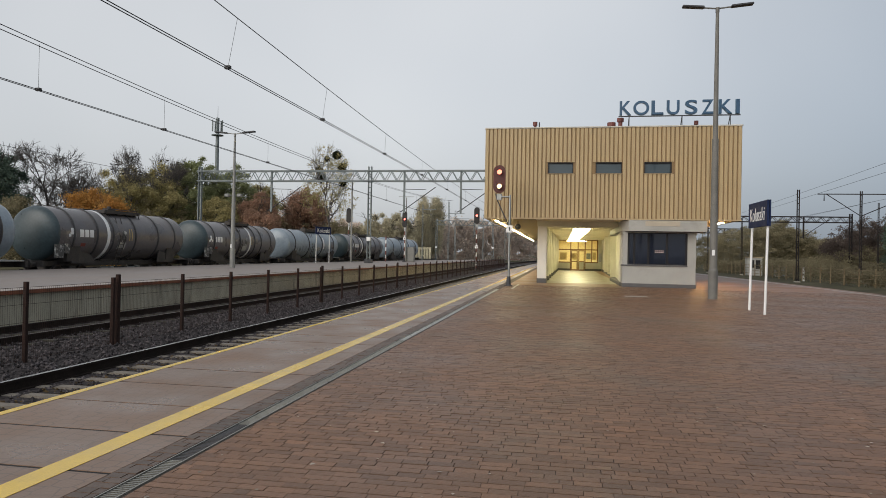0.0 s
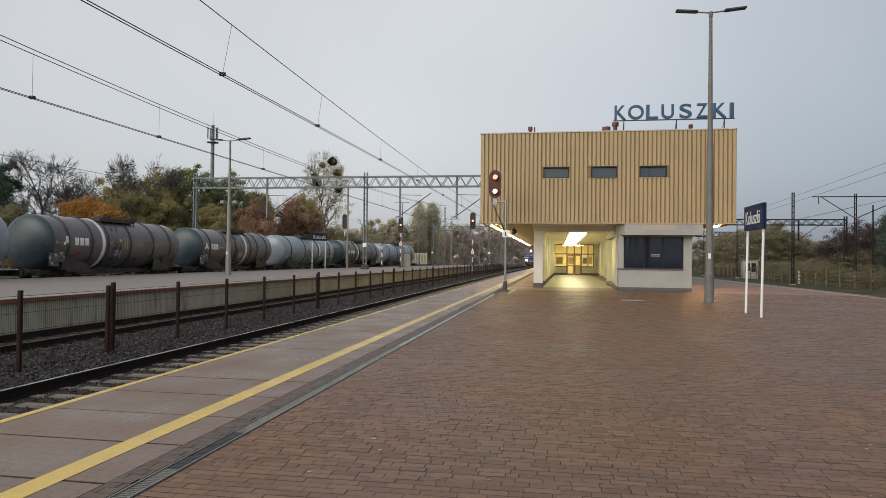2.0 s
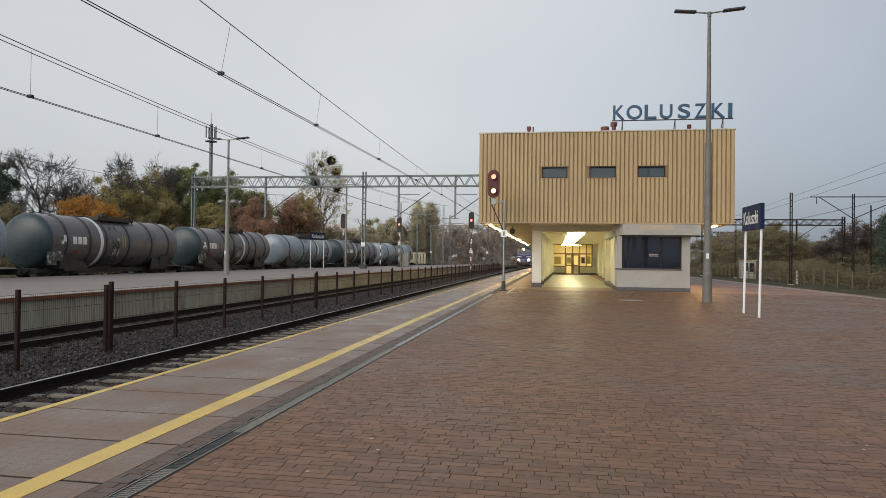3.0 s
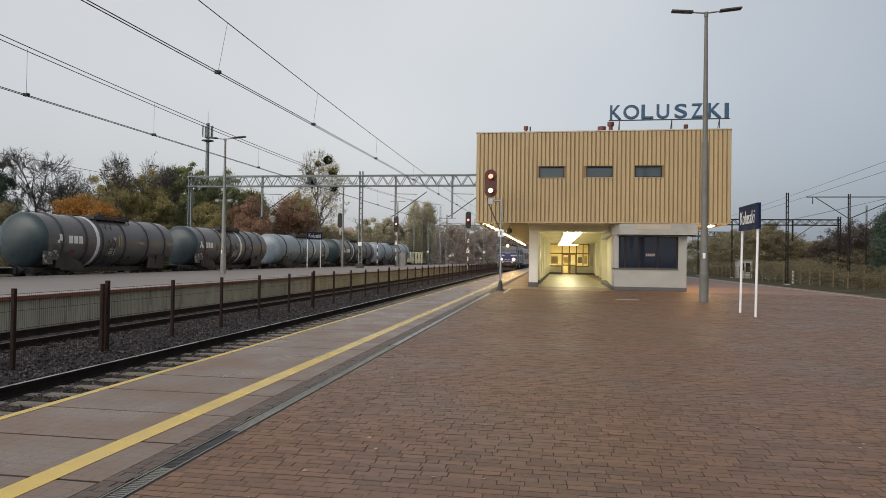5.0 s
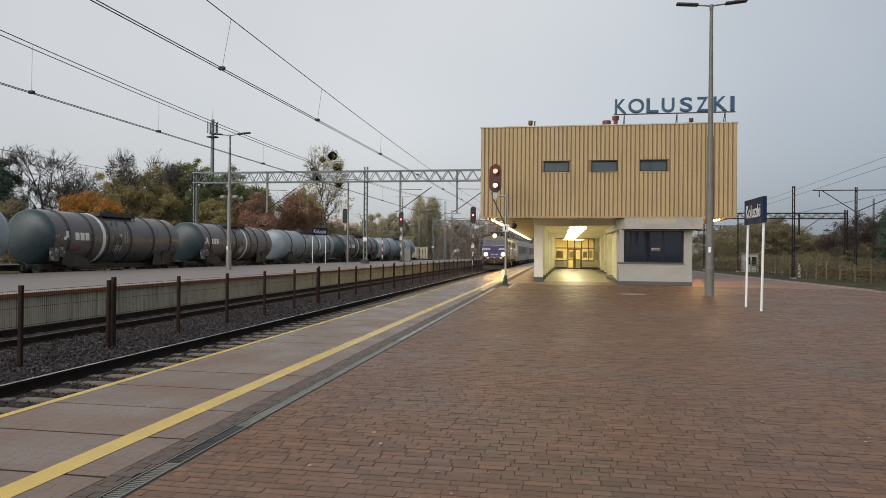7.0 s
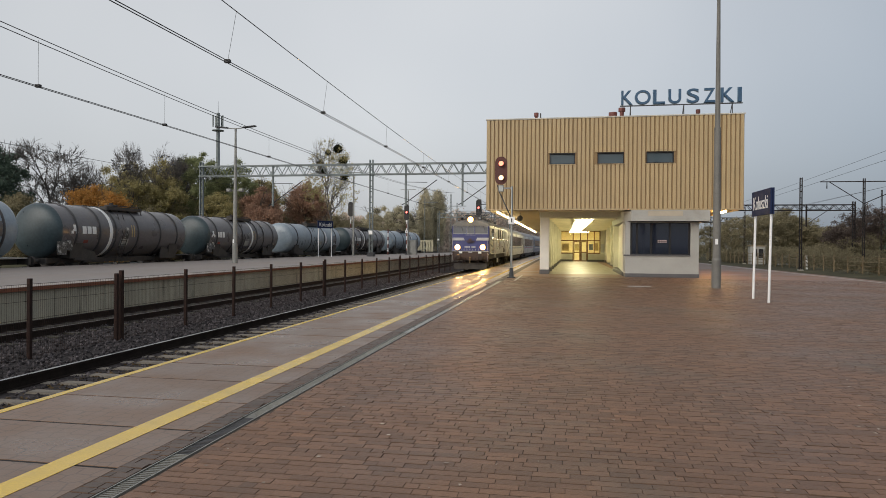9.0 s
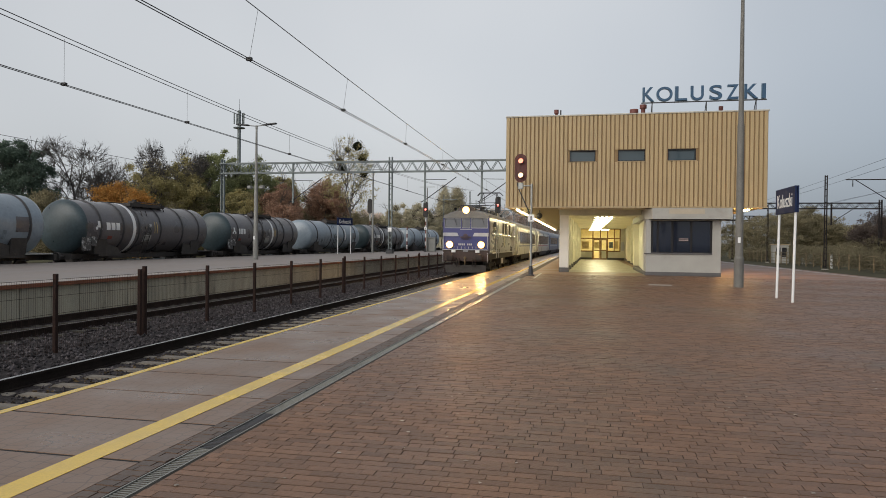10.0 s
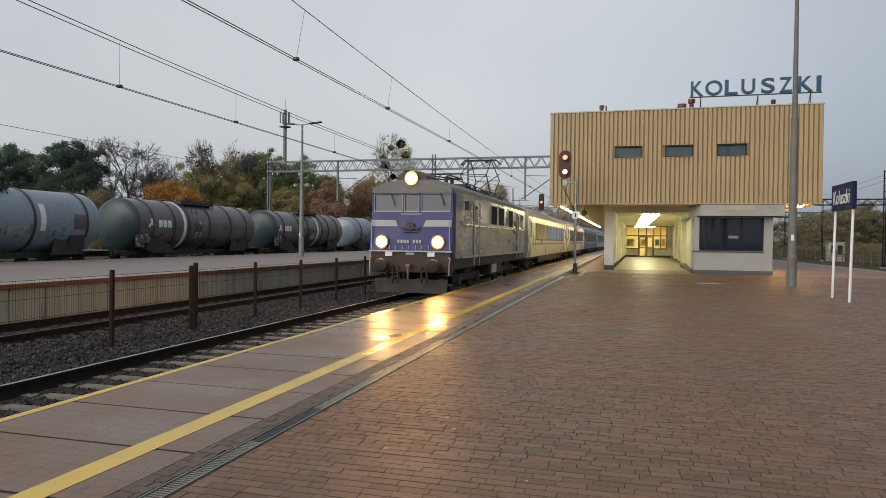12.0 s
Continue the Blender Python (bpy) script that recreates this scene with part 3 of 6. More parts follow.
        part("window_sill", Geo().box(a - 0.03, c + 0.03, Y0 - 0.03, Y0 + 0.06, wz0 - 0.03, wz0 - 0.002), CAP, w)
        part("room_back", Geo().box(a, c, Y0 + 0.9, Y0 + 0.95, wz0 - 0.3, wz1 + 0.3), DARKFRAME, w)
    # undersides and passage
    part("soffit", Geo().box(X0 + 0.02, -1.38, Y0 + 0.06, Y1, Z0 - 0.04, Z0 + 0.018).box(6.95, X1 - 0.02, Y0 + 0.06, Y1, Z0 - 0.04, Z0 + 0.018), SOFFIT, b, "warm-lit boarded soffit")
    part("passage_ceiling", Geo().box(-1.38, 6.95, Y0 + 0.06, Y1, Z0 - 0.03, Z0 + 0.018), CEILING, b)
    lint = Geo().box(-1.36, 3.24, 39.3, 39.75, 3.28, Z0 - 0.03)
    part("front_beam", lint, PLASTER, b)
    yb = 41.0
    while yb < 74:
        part("ceiling_beam", Geo().box(-0.85, 4.5, yb, yb + 0.3, 3.29, Z0 - 0.03, 0.01), CEILING, b)
        yb += 1.95
    ycol = 39.4
    for i in range(9):
        d = 0.018 * (ycol - 39.4)
        c = part("column", Geo().box(-1.33 + d, -0.80 + d, ycol, ycol + 0.5, 0.26, Z0 - 0.03, 0.015), COLUMNLIT if i == 0 else PLASTER, b)
        part("plinth", Geo().box(-1.345 + d, -0.775 + d, ycol - 0.015, ycol + 0.515, 0, 0.258, 0.01), PLINTH, c)
        if i:
            part("side_wall", Geo().box(-1.30 + d, -1.10 + d, ycol - 3.7, ycol, 0.0, Z0 - 0.03), PLASTER, b)
        ycol += 4.2
    rw = Geo().prism([(3.25, 38.2), (3.85, 50), (4.45, 76), (4.7, 76), (6.6, 76), (6.6, 38.2)], 0.0, Z0 - 0.03, "z")
    part("inner_wall", rw, PLASTER, b)
    part("inner_plinth", Geo().prism([(3.22, 38.2), (3.82, 50), (4.42, 76), (4.5, 76), (3.9, 50), (3.3, 38.2)], 0.0, 0.22, "z"), PLINTH, b)
    for y, x in ((47, 3.65), (54, 3.94), (61, 4.1)):
        part("pilaster", Geo().box(x - 0.28, x + 0.1, y, y + 0.4, 0.22, 3.3, 0.01), PLASTER, b)
    # glazed end wall
    yd, xa, xb = 74.0, -0.75, 4.45
    part("end_wall", Geo().box(xa - 0.4, -0.36, yd, yd + 0.2, 0.0, 3.5), PLASTER, b)
    part("end_wall", Geo().box(3.95, xb + 0.3, yd, yd + 0.2, 0.0, 3.5), PLASTER, b)
    for x0, x1 in ((-0.36, 1.02), (2.55, 3.95)):
        part("breast_wall", Geo().box(x0, x1, yd + 0.03, yd + 0.15, 0.22, 0.85), PLASTER, b)
        part("end_plinth", Geo().box(x0 - 0.35 * (x0 < 0), x1 + 0.4 * (x0 > 0), yd - 0.03, yd + 0.02, 0, 0.22), PLINTH, b)
    fr = Geo()
    for x in (-0.36, 1.02, 1.80, 2.55, 3.25, 3.85):
        fr.box(x, x + 0.10, yd - 0.02, yd + 0.12, 0.0 if 1 < x < 2.6 else 0.85, 3.34)
    for z in (0.85, 2.22, 3.24):
        fr.box(-0.36, 1.02, yd, yd + 0.1, z, z + 0.11).box(2.65, 3.95, yd, yd + 0.1, z, z + 0.11)
    for z in (2.22, 3.24):
        fr.box(1.12, 2.55, yd, yd + 0.1, z, z + 0.11)
    part("glazing_frame", fr, WOOD, b, "varnished wooden glazing frame")
    for x0, x1 in ((1.14, 1.78), (1.92, 2.53)):
        d = part("door", Geo().box(x0, x1, yd + 0.02, yd + 0.08, 0.02, 0.14).box(x0, x0 + 0.07, yd + 0.02, yd + 0.08, 0.14, 2.2).box(x1 - 0.07, x1, yd + 0.02, yd + 0.08, 0.14, 2.2).box(x0 + 0.07, x1 - 0.07, yd + 0.02, yd + 0.08, 2.1, 2.2).box(x0 + 0.07, x1 - 0.07, yd + 0.02, yd + 0.08, 0.95, 1.05), WOOD, b)
        part("pane", Geo().box(x0 + 0.07, x1 - 0.07, yd + 0.045, yd + 0.055, 1.05, 2.1), PANE, d)
    part("door_panel", Geo().box(1.99, 2.46, yd + 0.03, yd + 0.07, 0.14, 0.95), PLASTER, b)
    for x0, x1, z0, z1 in ((-0.26, 1.02, 0.96, 2.22), (-0.26, 1.02, 2.33, 3.24), (1.12, 1.8, 2.33, 3.24), (1.9, 2.55, 2.33, 3.24), (2.65, 3.25, 0.96, 2.22), (3.35, 3.85, 0.96, 2.22), (2.65, 3.25, 2.33, 3.24), (3.35, 3.85, 2.33, 3.24)):
        part("pane", Geo().box(x0, x1, yd + 0.045, yd + 0.055, z0, z1), PANE, b)
    hall = Geo().box(-0.9, 4.6, 84, 84.2, 0, 3.5).box(-1.0, -0.9, 74.2, 84, 0, 3.5).box(4.6, 4.7, 74.2, 84, 0, 3.5)
    part("hall_wall", hall, mat("hall_wall_paint", (0.66, 0.57, 0.32), 0.7, var=0.06), b, "ochre walls of the hall behind the glazing")
    tiles = Geo()
    for i in range(56):
        for j in range(12):
            x0, y0 = -0.78 + 0.36 * j, 39.95 + 0.6 * i
            tiles.box(x0, x0 + 0.352, y0, y0 + 0.585, -0.004, 0.004)
    part("passage_floor", tiles, mat("passage_tile", (0.27, 0.25, 0.185), 0.42, var=0.12, scale=1.0, fine=30, island=0.1), b, "pale tiled passage floor")
    for x0, x1, z0, z1, m in ((-0.1, 0.65, 1.15, 1.95, BRASS), (2.75, 3.2, 1.25, 1.9, MASTGREY), (1.25, 1.7, 1.2, 1.9, BRASS), (3.4, 3.75, 1.2, 2.0, BRASS)):
        part("timetable_board", Geo().box(x0, x1, yd + 0.3, yd + 0.33, z0, z1), m, b)
    part("side_board", Geo().box(4.02, 4.32, yd - 0.05, yd - 0.01, 1.0, 1.9), BANDGREY, b)
    # corner kiosk
    kx0, kx1, ky = 3.27, 7.0, 37.0
    k = Geo()
    wx0, wx1, wz0k, wz1k = 3.52, 6.58, 1.20, 2.90
    k.box(kx0, kx1, ky, ky + 0.25, 0.20, wz0k)
    k.box(kx0, wx0, ky, ky + 0.25, wz0k, 2.97).box(wx1, kx1, ky, ky + 0.25, wz0k, 2.97).box(wx0, wx1, ky, ky + 0.25, wz1k, 2.97)
    k.box(kx1 - 0.25, kx1, ky + 0.25, 46, 0.2, 2.97).box(kx0, kx0 + 0.25, ky + 0.25, 38.3, 0.2, wz0k).box(kx0, kx0 + 0.25, ky + 0.25, 38.3, 2.86, 2.97)
    part("kiosk_wall", k, WHITEWALL, b, "off-white rendered kiosk wall")
    part("kiosk_plinth", Geo().box(kx0 - 0.02, kx1 + 0.02, ky - 0.02, 46, 0, 0.20, 0.01), PLINTH, b)
    fas = Geo().prism([(3.20, 46), (3.20, 37.4), (3.52, 36.46), (7.44, 36.46), (7.44, 46)], 2.97, 3.535, "z")
    fa = part("kiosk_fascia", fas, WHITEWALL, b, "broad off-white fascia over the kiosk")
    part("name_patch", Geo().box(4.35, 6.1, 36.44, 36.458, 3.24, 3.50), mat("faded_patch", (0.44, 0.38, 0.29), 0.8, var=0.08), fa, "faded patch of an old sign")
    # near-black sheet stands in for the shadow below the fascia
    part("kiosk_soffit", Geo().box(3.4, 7.42, 36.6, 37.4, 2.955, 2.968), DARKFRAME, b)
    kw = part("kiosk_window", Geo().box(wx0 + 0.06, wx1 - 0.05, ky + 0.12, ky + 0.135, wz0k + 0.05, wz1k - 0.04), DARKGLASS, b, "dark kiosk window with a small red and white notice")
    kf = Geo().box(wx0, wx1, ky + 0.08, ky + 0.2, wz0k, wz0k + 0.05).box(wx0, wx1, ky + 0.08, ky + 0.2, wz1k - 0.04, wz1k)
    for x in (wx0, wx0 + 0.30, 4.55, 5.50, wx1 - 0.10):
        kf.box(x, x + 0.10, ky + 0.08, ky + 0.2, wz0k + 0.05, wz1k - 0.04)
    part("window_frame", kf, DARKFRAME, kw)
    part("window_sill", Geo().box(3.18, 6.58, ky - 0.06, ky + 0.1, wz0k - 0.07, wz0k - 0.002, 0.01), PLINTH, kw)
    nt = part("notice", Geo().box(4.92, 5.42, ky + 0.10, ky + 0.112, 1.82, 2.0), DARKFRAME, kw, "small dark notice with pale lines")
    for z in (1.85, 1.93):
        for i in range(5):
            part("notice_text", Geo().box(4.94 + 0.095 * i, 5.015 + 0.095 * i, ky + 0.095, ky + 0.099, z, z + 0.045), NOTICE, nt)
    part("kiosk_inside", Geo().box(3.5, 6.6, ky + 1.2, ky + 1.25, 0.3, 2.95), DARKFRAME, b)
    part("side_window", Geo().box(kx0 + 0.1, kx0 + 0.12, ky + 0.3, 38.25, wz0k, 2.86), DARKGLASS, b)
    # roof plumbing
    for x, y, h, r in ((-1.52, 37.6, 0.36, 0.11), (-1.28, 37.4, 0.5, 0.055), (2.62, 37.8, 0.30, 0.2), (3.08, 37.6, 0.50, 0.16), (7.05, 37.8, 0.34, 0.1)):
        v = part("roof_vent", Geo().tube((x, y, Z1 + 0.05), (x, y, Z1 + h), r * 0.7, n=12), STEEL if r < 0.06 else REDCAP, b)
        if r > 0.06:
            part("vent_cap", Geo().tube((x, y, Z1 + h), (x, y, Z1 + h + 0.2), r * 1.15, n=12), REDCAP, v)
    return b


def roof_sign():
    s = thing("roof_lettering", pose(0.12, 36.9, 9.16), "blue station name letters on a steel rooftop frame", "sign")
    for ch, a, c in (("K", 2.87, 3.44), ("O", 3.57, 4.36), ("L", 4.50, 5.09), ("U", 5.28, 5.90), ("S", 6.20, 6.80), ("Z", 7.04, 7.59), ("K", 7.88, 8.52), ("I", 8.71, 8.89)):
        me = letters(ch, 0.74, 0.10, c - a, 0.008)
        me.materials.append(LETTER)
        l = part("letter", me, LETTER, s)
        l.location = (a, 0, 0)
        rim = letters(ch, 0.78, 0.05, c - a + 0.04, 0.018)
        rim.materials.append(LETTERRIM)
        r = part("letter_rim", rim, LETTERRIM, l, "pale rim of the letter")
        r.location = (-0.02, 0.055, -0.02)
    part("rail", Geo().box(2.8, 8.95, -0.03, 0.05, -0.09, -0.04), STEEL, s)
    for x in (3.35, 6.05, 8.45):
        part("strut", Geo().tube((x, 0, -0.62), (x, 0, -0.06), 0.025).tube((x, 0.5, -0.62), (x, 0.03, -0.06), 0.02), STEEL, s)


def strip_lights():
    def lamp(x, y, l, z=3.56, m=None):
        f = thing("fluorescent_lamp", pose(x, y, z), "lit fluorescent batten under the soffit", "lamp", "soffit lamps")
        part("housing", Geo().box(-0.08, 0.08, 0, l, -0.05, 0.0, 0.01), WHITE, f)
        part("tube", Geo().tube((0, 0.03, -0.07), (0, l - 0.03, -0.07), 0.05, n=8), m or TUBE_LIGHT, f, "glowing warm white tube")
    y = 37.4
    while y < 90:
        lamp(-3.6, y, 1.5)
        y += 2.7
    lamp(8.3, 36.9, 2.2, m=SODIUM_LIGHT)
    lamp(8.3, 41.5, 2.2, m=SODIUM_LIGHT)
    lamp(8.3, 46.0, 2.2, m=SODIUM_LIGHT)
    for y in (42.1, 46.0, 49.9, 53.8, 57.7, 61.6, 65.5, 69.4):
        f = thing("ceiling_lamp", pose(1.25, y, 3.26), "bright square fluorescent ceiling lamp", "lamp", "passage lamps")
        part("housing", Geo().box(-0.58, 0.58, -0.97, 0.97, 0.0, 0.02, 0.005), WHITE, f)
        for x in (-0.39, -0.13, 0.13, 0.39):
            part("tube", Geo().tube((x, -0.95, -0.06), (x, 0.95, -0.06), 0.075, n=8), PASSAGE_LIGHT, f, "glowing yellowish tube")
    f = thing("ceiling_lamp", pose(1.8, 79, 3.3), "bright square fluorescent ceiling lamp", "lamp", "passage lamps")
    part("tube", Geo().box(-1.1, 1.1, -2.2, 2.2, 0, 0.06), PASSAGE_LIGHT, f)


def loudspeaker(at):
    """A round speaker hanging from the soffit on a short rod."""
    o = thing("loudspeaker", at, "dark round loudspeaker hanging under the soffit", "loudspeaker")
    part("body", Geo().lathe([(0.0, -0.17), (0.09, -0.15), (0.155, -0.07), (0.17, 0.0), (0.155, 0.07), (0.09, 0.15), (0.0, 0.17)], 16, "z"), STEEL, o)
    part("rod", Geo().tube((0, 0, 0.15), (0, 0, 0.33), 0.02, n=8), STEEL, o)


def street_lamp(at, h, arm, label, group, r=0.16, low=False):
    paint = LAMPPOLE if low else POSTGREY
    p = thing("street_lamp", at, label, "street lamp", group)
    part("pole", Geo().tube((0, 0, 0), (0, 0, h * 0.55), r, r * 0.8, 14).tube((0, 0, h * 0.55), (0, 0, h), r * 0.66, r * 0.4, 14).tube((0, 0, h * 0.55 - 0.1), (0, 0, h * 0.55 + 0.05), r * 0.85, r * 0.66, 14), paint, p)
    part("base_sleeve", Geo().tube((0, 0, 0), (0, 0, 1.12), r * 1.16, r * 1.14, 14).tube((0, 0, 1.12), (0, 0, 1.2), r * 1.14, r * 0.98, 14), paint, p)
    part("arm", Geo().tube((-arm, 0, h + 0.12), (0, 0, h), 0.03).tube((arm, 0, h + 0.12), (0, 0, h), 0.03).tube((0, 0, h - 0.15), (0, 0, h + 0.04), r * 0.5), paint, p)
    for s in (-1, 1):
        m = pose(s * arm * 0.80, 0, h + 0.10, 0, -s * 5, 0)
        part("lamp_head", Geo().box(-0.36 * arm, 0.36 * arm, -0.13, 0.13, -0.035, 0.045, 0.02, m), STEEL, p, "flat dark lamp head")
    part("number_plate", Geo().box(-r * 0.55, r * 0.1, -r - 0.02, -r, h * 0.15, h * 0.15 + 0.22), WHITE, p)
    if low:
        for s in (-1, 1):
            part("floodlight", Geo().box(s * 0.40 - 0.14, s * 0.40 + 0.14, -0.16, 0.12, h * 0.53, h * 0.53 + 0.2, 0.04).tube((0, 0, h * 0.53 + 0.1), (s * 0.4, 0, h * 0.53 + 0.1), 0.02), paint, p)
    return p


def signal(at, post_h, head_z, side, lights, label, hz=1.42, arm=0.55, striped=False, board=(0.095, 0.024, 0.018)):
    s = thing("railway_signal", at, label, "railway signal", "signals")
    part("base", Geo().tube((0, 0, 0), (0, 0, 0.5), 0.13, 0.09).box(-0.2, 0.2, -0.2, 0.2, 0, 0.06, 0.01), STEEL, s)
    if striped:
        for i in range(int(post_h / 0.5)):
            part("stripe", Geo().tube((0, 0, 0.3 + 0.5 * i), (0, 0, 0.8 + 0.5 * i), 0.055), WHITE if i % 2 else REDCAP, s)
    else:
        part("post", Geo().tube((0, 0, 0.4), (0, 0, post_h), 0.06, 0.055), ZINC, s)
    hd = Geo()
    x, n = side * arm, 20
    r = 0.31
    out = [(x + r * math.cos(a), head_z + hz / 2 - r + r * math.sin(a)) for a in [math.pi * i / n for i in range(n + 1)]]
    out += [(x + r * math.cos(a), head_z - hz / 2 + r + r * math.sin(a)) for a in [math.pi + math.pi * i / n for i in range(n + 1)]]
    hd.prism(out, -0.08, -0.04, "y")
    h = part("signal_head", hd, mat("signal_board", board, 0.6, var=0.15), s, "dark oval signal board")
    part("lamp_case", Geo().box(x - 0.2, x + 0.2, -0.04, 0.25, head_z - hz / 2 + 0.12, head_z + hz / 2 - 0.12, 0.03), STEEL, s)
    for dz, m in lights:
        part("hood", Geo().lathe([(0.135, -0.08), (0.15, -0.28), (0.14, -0.28), (0.125, -0.08)], 14, "y", (x, 0, head_z + dz)), STEEL, h)
        part("lens", Geo().lathe([(0.0, -0.10), (0.125, -0.09), (0.125, -0.07)], 16, "y", (x, 0, head_z + dz)), m, h, "lit lens")
    part("bracket", Geo().tube((0, 0, post_h - 0.1), (x, 0, post_h - 0.1), 0.045).box(x - 0.13, x + 0.13, -0.05, 0.1, head_z - hz / 2 - 0.35, head_z - hz / 2 - 0.02, 0.02), ZINC, s)
    part("cable", Geo().path([(x - 0.2 * side * -1, 0.1, head_z - hz / 2), (x - 0.1 * -side, 0.05, head_z - hz / 2 - 0.35), (0, 0.03, head_z - hz / 2 - 1.75)], 0.03), STEEL, s)
    part("plate", Geo().box(-0.16, 0.16, -0.09, -0.07, 2.72, 3.08, 0.004), WHITE, s, "small white number plate")
    part("plate_mark", Geo().box(-0.03, 0.03, -0.096, -0.091, 2.8, 3.0), STEEL, s)
    return s


def station_sign(at, length, label, h0, h1, lean):
    """Navy board on two white posts; the board lies along local y, its face towards -x."""
    s = thing("station_sign", at, label, "sign", "platform signs")
    for y in (0.1, length - 0.1):
        part("post", Geo().tube((0.02, y, 0), (0.02 + lean, y, h1), 0.037), WHITE, s)
    part("board", Geo().box(-0.06 + lean * 0.9, 0.0 + lean * 0.9, -0.06, length + 0.06, h0, h1, 0.008), NAVY, s)
    part("edge", Geo().box(0.01 + lean * 0.9, 0.05 + lean * 0.9, -0.06, 0.0, h0, h1), NAVY, s)
    me = letters("Koluszki", (h1 - h0) * 0.52, 0.006, length * 0.82)
    me.materials.append(WHITE)
    t = part("lettering", me, WHITE, s, "white station name")
    t.matrix_basis = pose(-0.062 + lean * 0.9, length * 0.92, h0 + (h1 - h0) * 0.24, 0, 0, -90)
    return s


# ---------- rolling stock ----------
TANK_DARK = mat("tank_dark", (0.108, 0.101, 0.106), 0.31, var=0.2, scale=0.6, fine=8, bump=0.05, second=(0.115, 0.100, 0.094), cover=0.52)
TANK_HEAD = mat("tank_end", (0.042, 0.062, 0.070), 0.36, spec=0.4, var=0.25, scale=0.8, fine=8, bump=0.05)
TANK_GREY = mat("tank_grey", (0.235, 0.285, 0.33), 0.34, var=0.15, scale=0.5, fine=6, bump=0.05, second=(0.17, 0.205, 0.235), cover=0.55)
UNDER = mat("underframe", (0.055, 0.049, 0.045), 0.7, spec=0.3, var=0.3, scale=3, fine=20)
WHEELM = mat("wheel_steel", (0.05, 0.042, 0.038), 0.6, metal=0.4, var=0.2)
PANELM = mat("data_panel", (0.06, 0.06, 0.06), 0.6, var=0.3, scale=6, fine=25, second=(0.5, 0.5, 0.49), cover=0.50)
HOOP = mat("tank_hoop", (0.040, 0.038, 0.040), 0.5, var=0.2, scale=3)
COACHMARK = mat("faded_red_label", (0.22, 0.05, 0.035), 0.7, var=0.2)
SPRAY = mat("faded_spray_paint", (0.20, 0.245, 0.28), 0.6, var=0.3, scale=4, fine=20, second=(0.12, 0.145, 0.165), cover=0.45)
GREENPANEL = mat("wagon_plate", (0.30, 0.30, 0.28), 0.6, var=0.3, scale=5, fine=20)


def wheelset(g, y, r=0.46):
    for s in (-0.75, 0.75):
        g.lathe([(0.06, s - 0.065), (r - 0.08, s - 0.05), (r - 0.07, s - 0.067), (r, s - 0.067), (r, s + 0.067), (r - 0.07, s + 0.067), (r - 0.08, s + 0.05), (0.06, s + 0.065)], 20, "x", (0, y, r))
    g.tube((-0.75, y, r), (0.75, y, r), 0.08)


def bogie(parent, y, base=1.8, r=0.46):
    b = part("bogie", Geo().box(-1.05, -0.93, y - base / 2 - 0.5, y + base / 2 + 0.5, 0.42, 0.68, 0.03).box(0.93, 1.05, y - base / 2 - 0.5, y + base / 2 + 0.5, 0.42, 0.68, 0.03).box(-1, 1, y - 0.25, y + 0.25, 0.45, 0.85, 0.03), UNDER, parent)
    for s in (-1, 1):
        g = Geo()
        wheelset(g, y + s * base / 2, r)
        part("wheelset", g, WHEELM, b)
        for x in (-1.04, 1.04):
            part("axle_box", Geo().box(x - 0.09, x + 0.09, y + s * base / 2 - 0.18, y + s * base / 2 + 0.18, 0.3, 0.62, 0.03), UNDER, b)


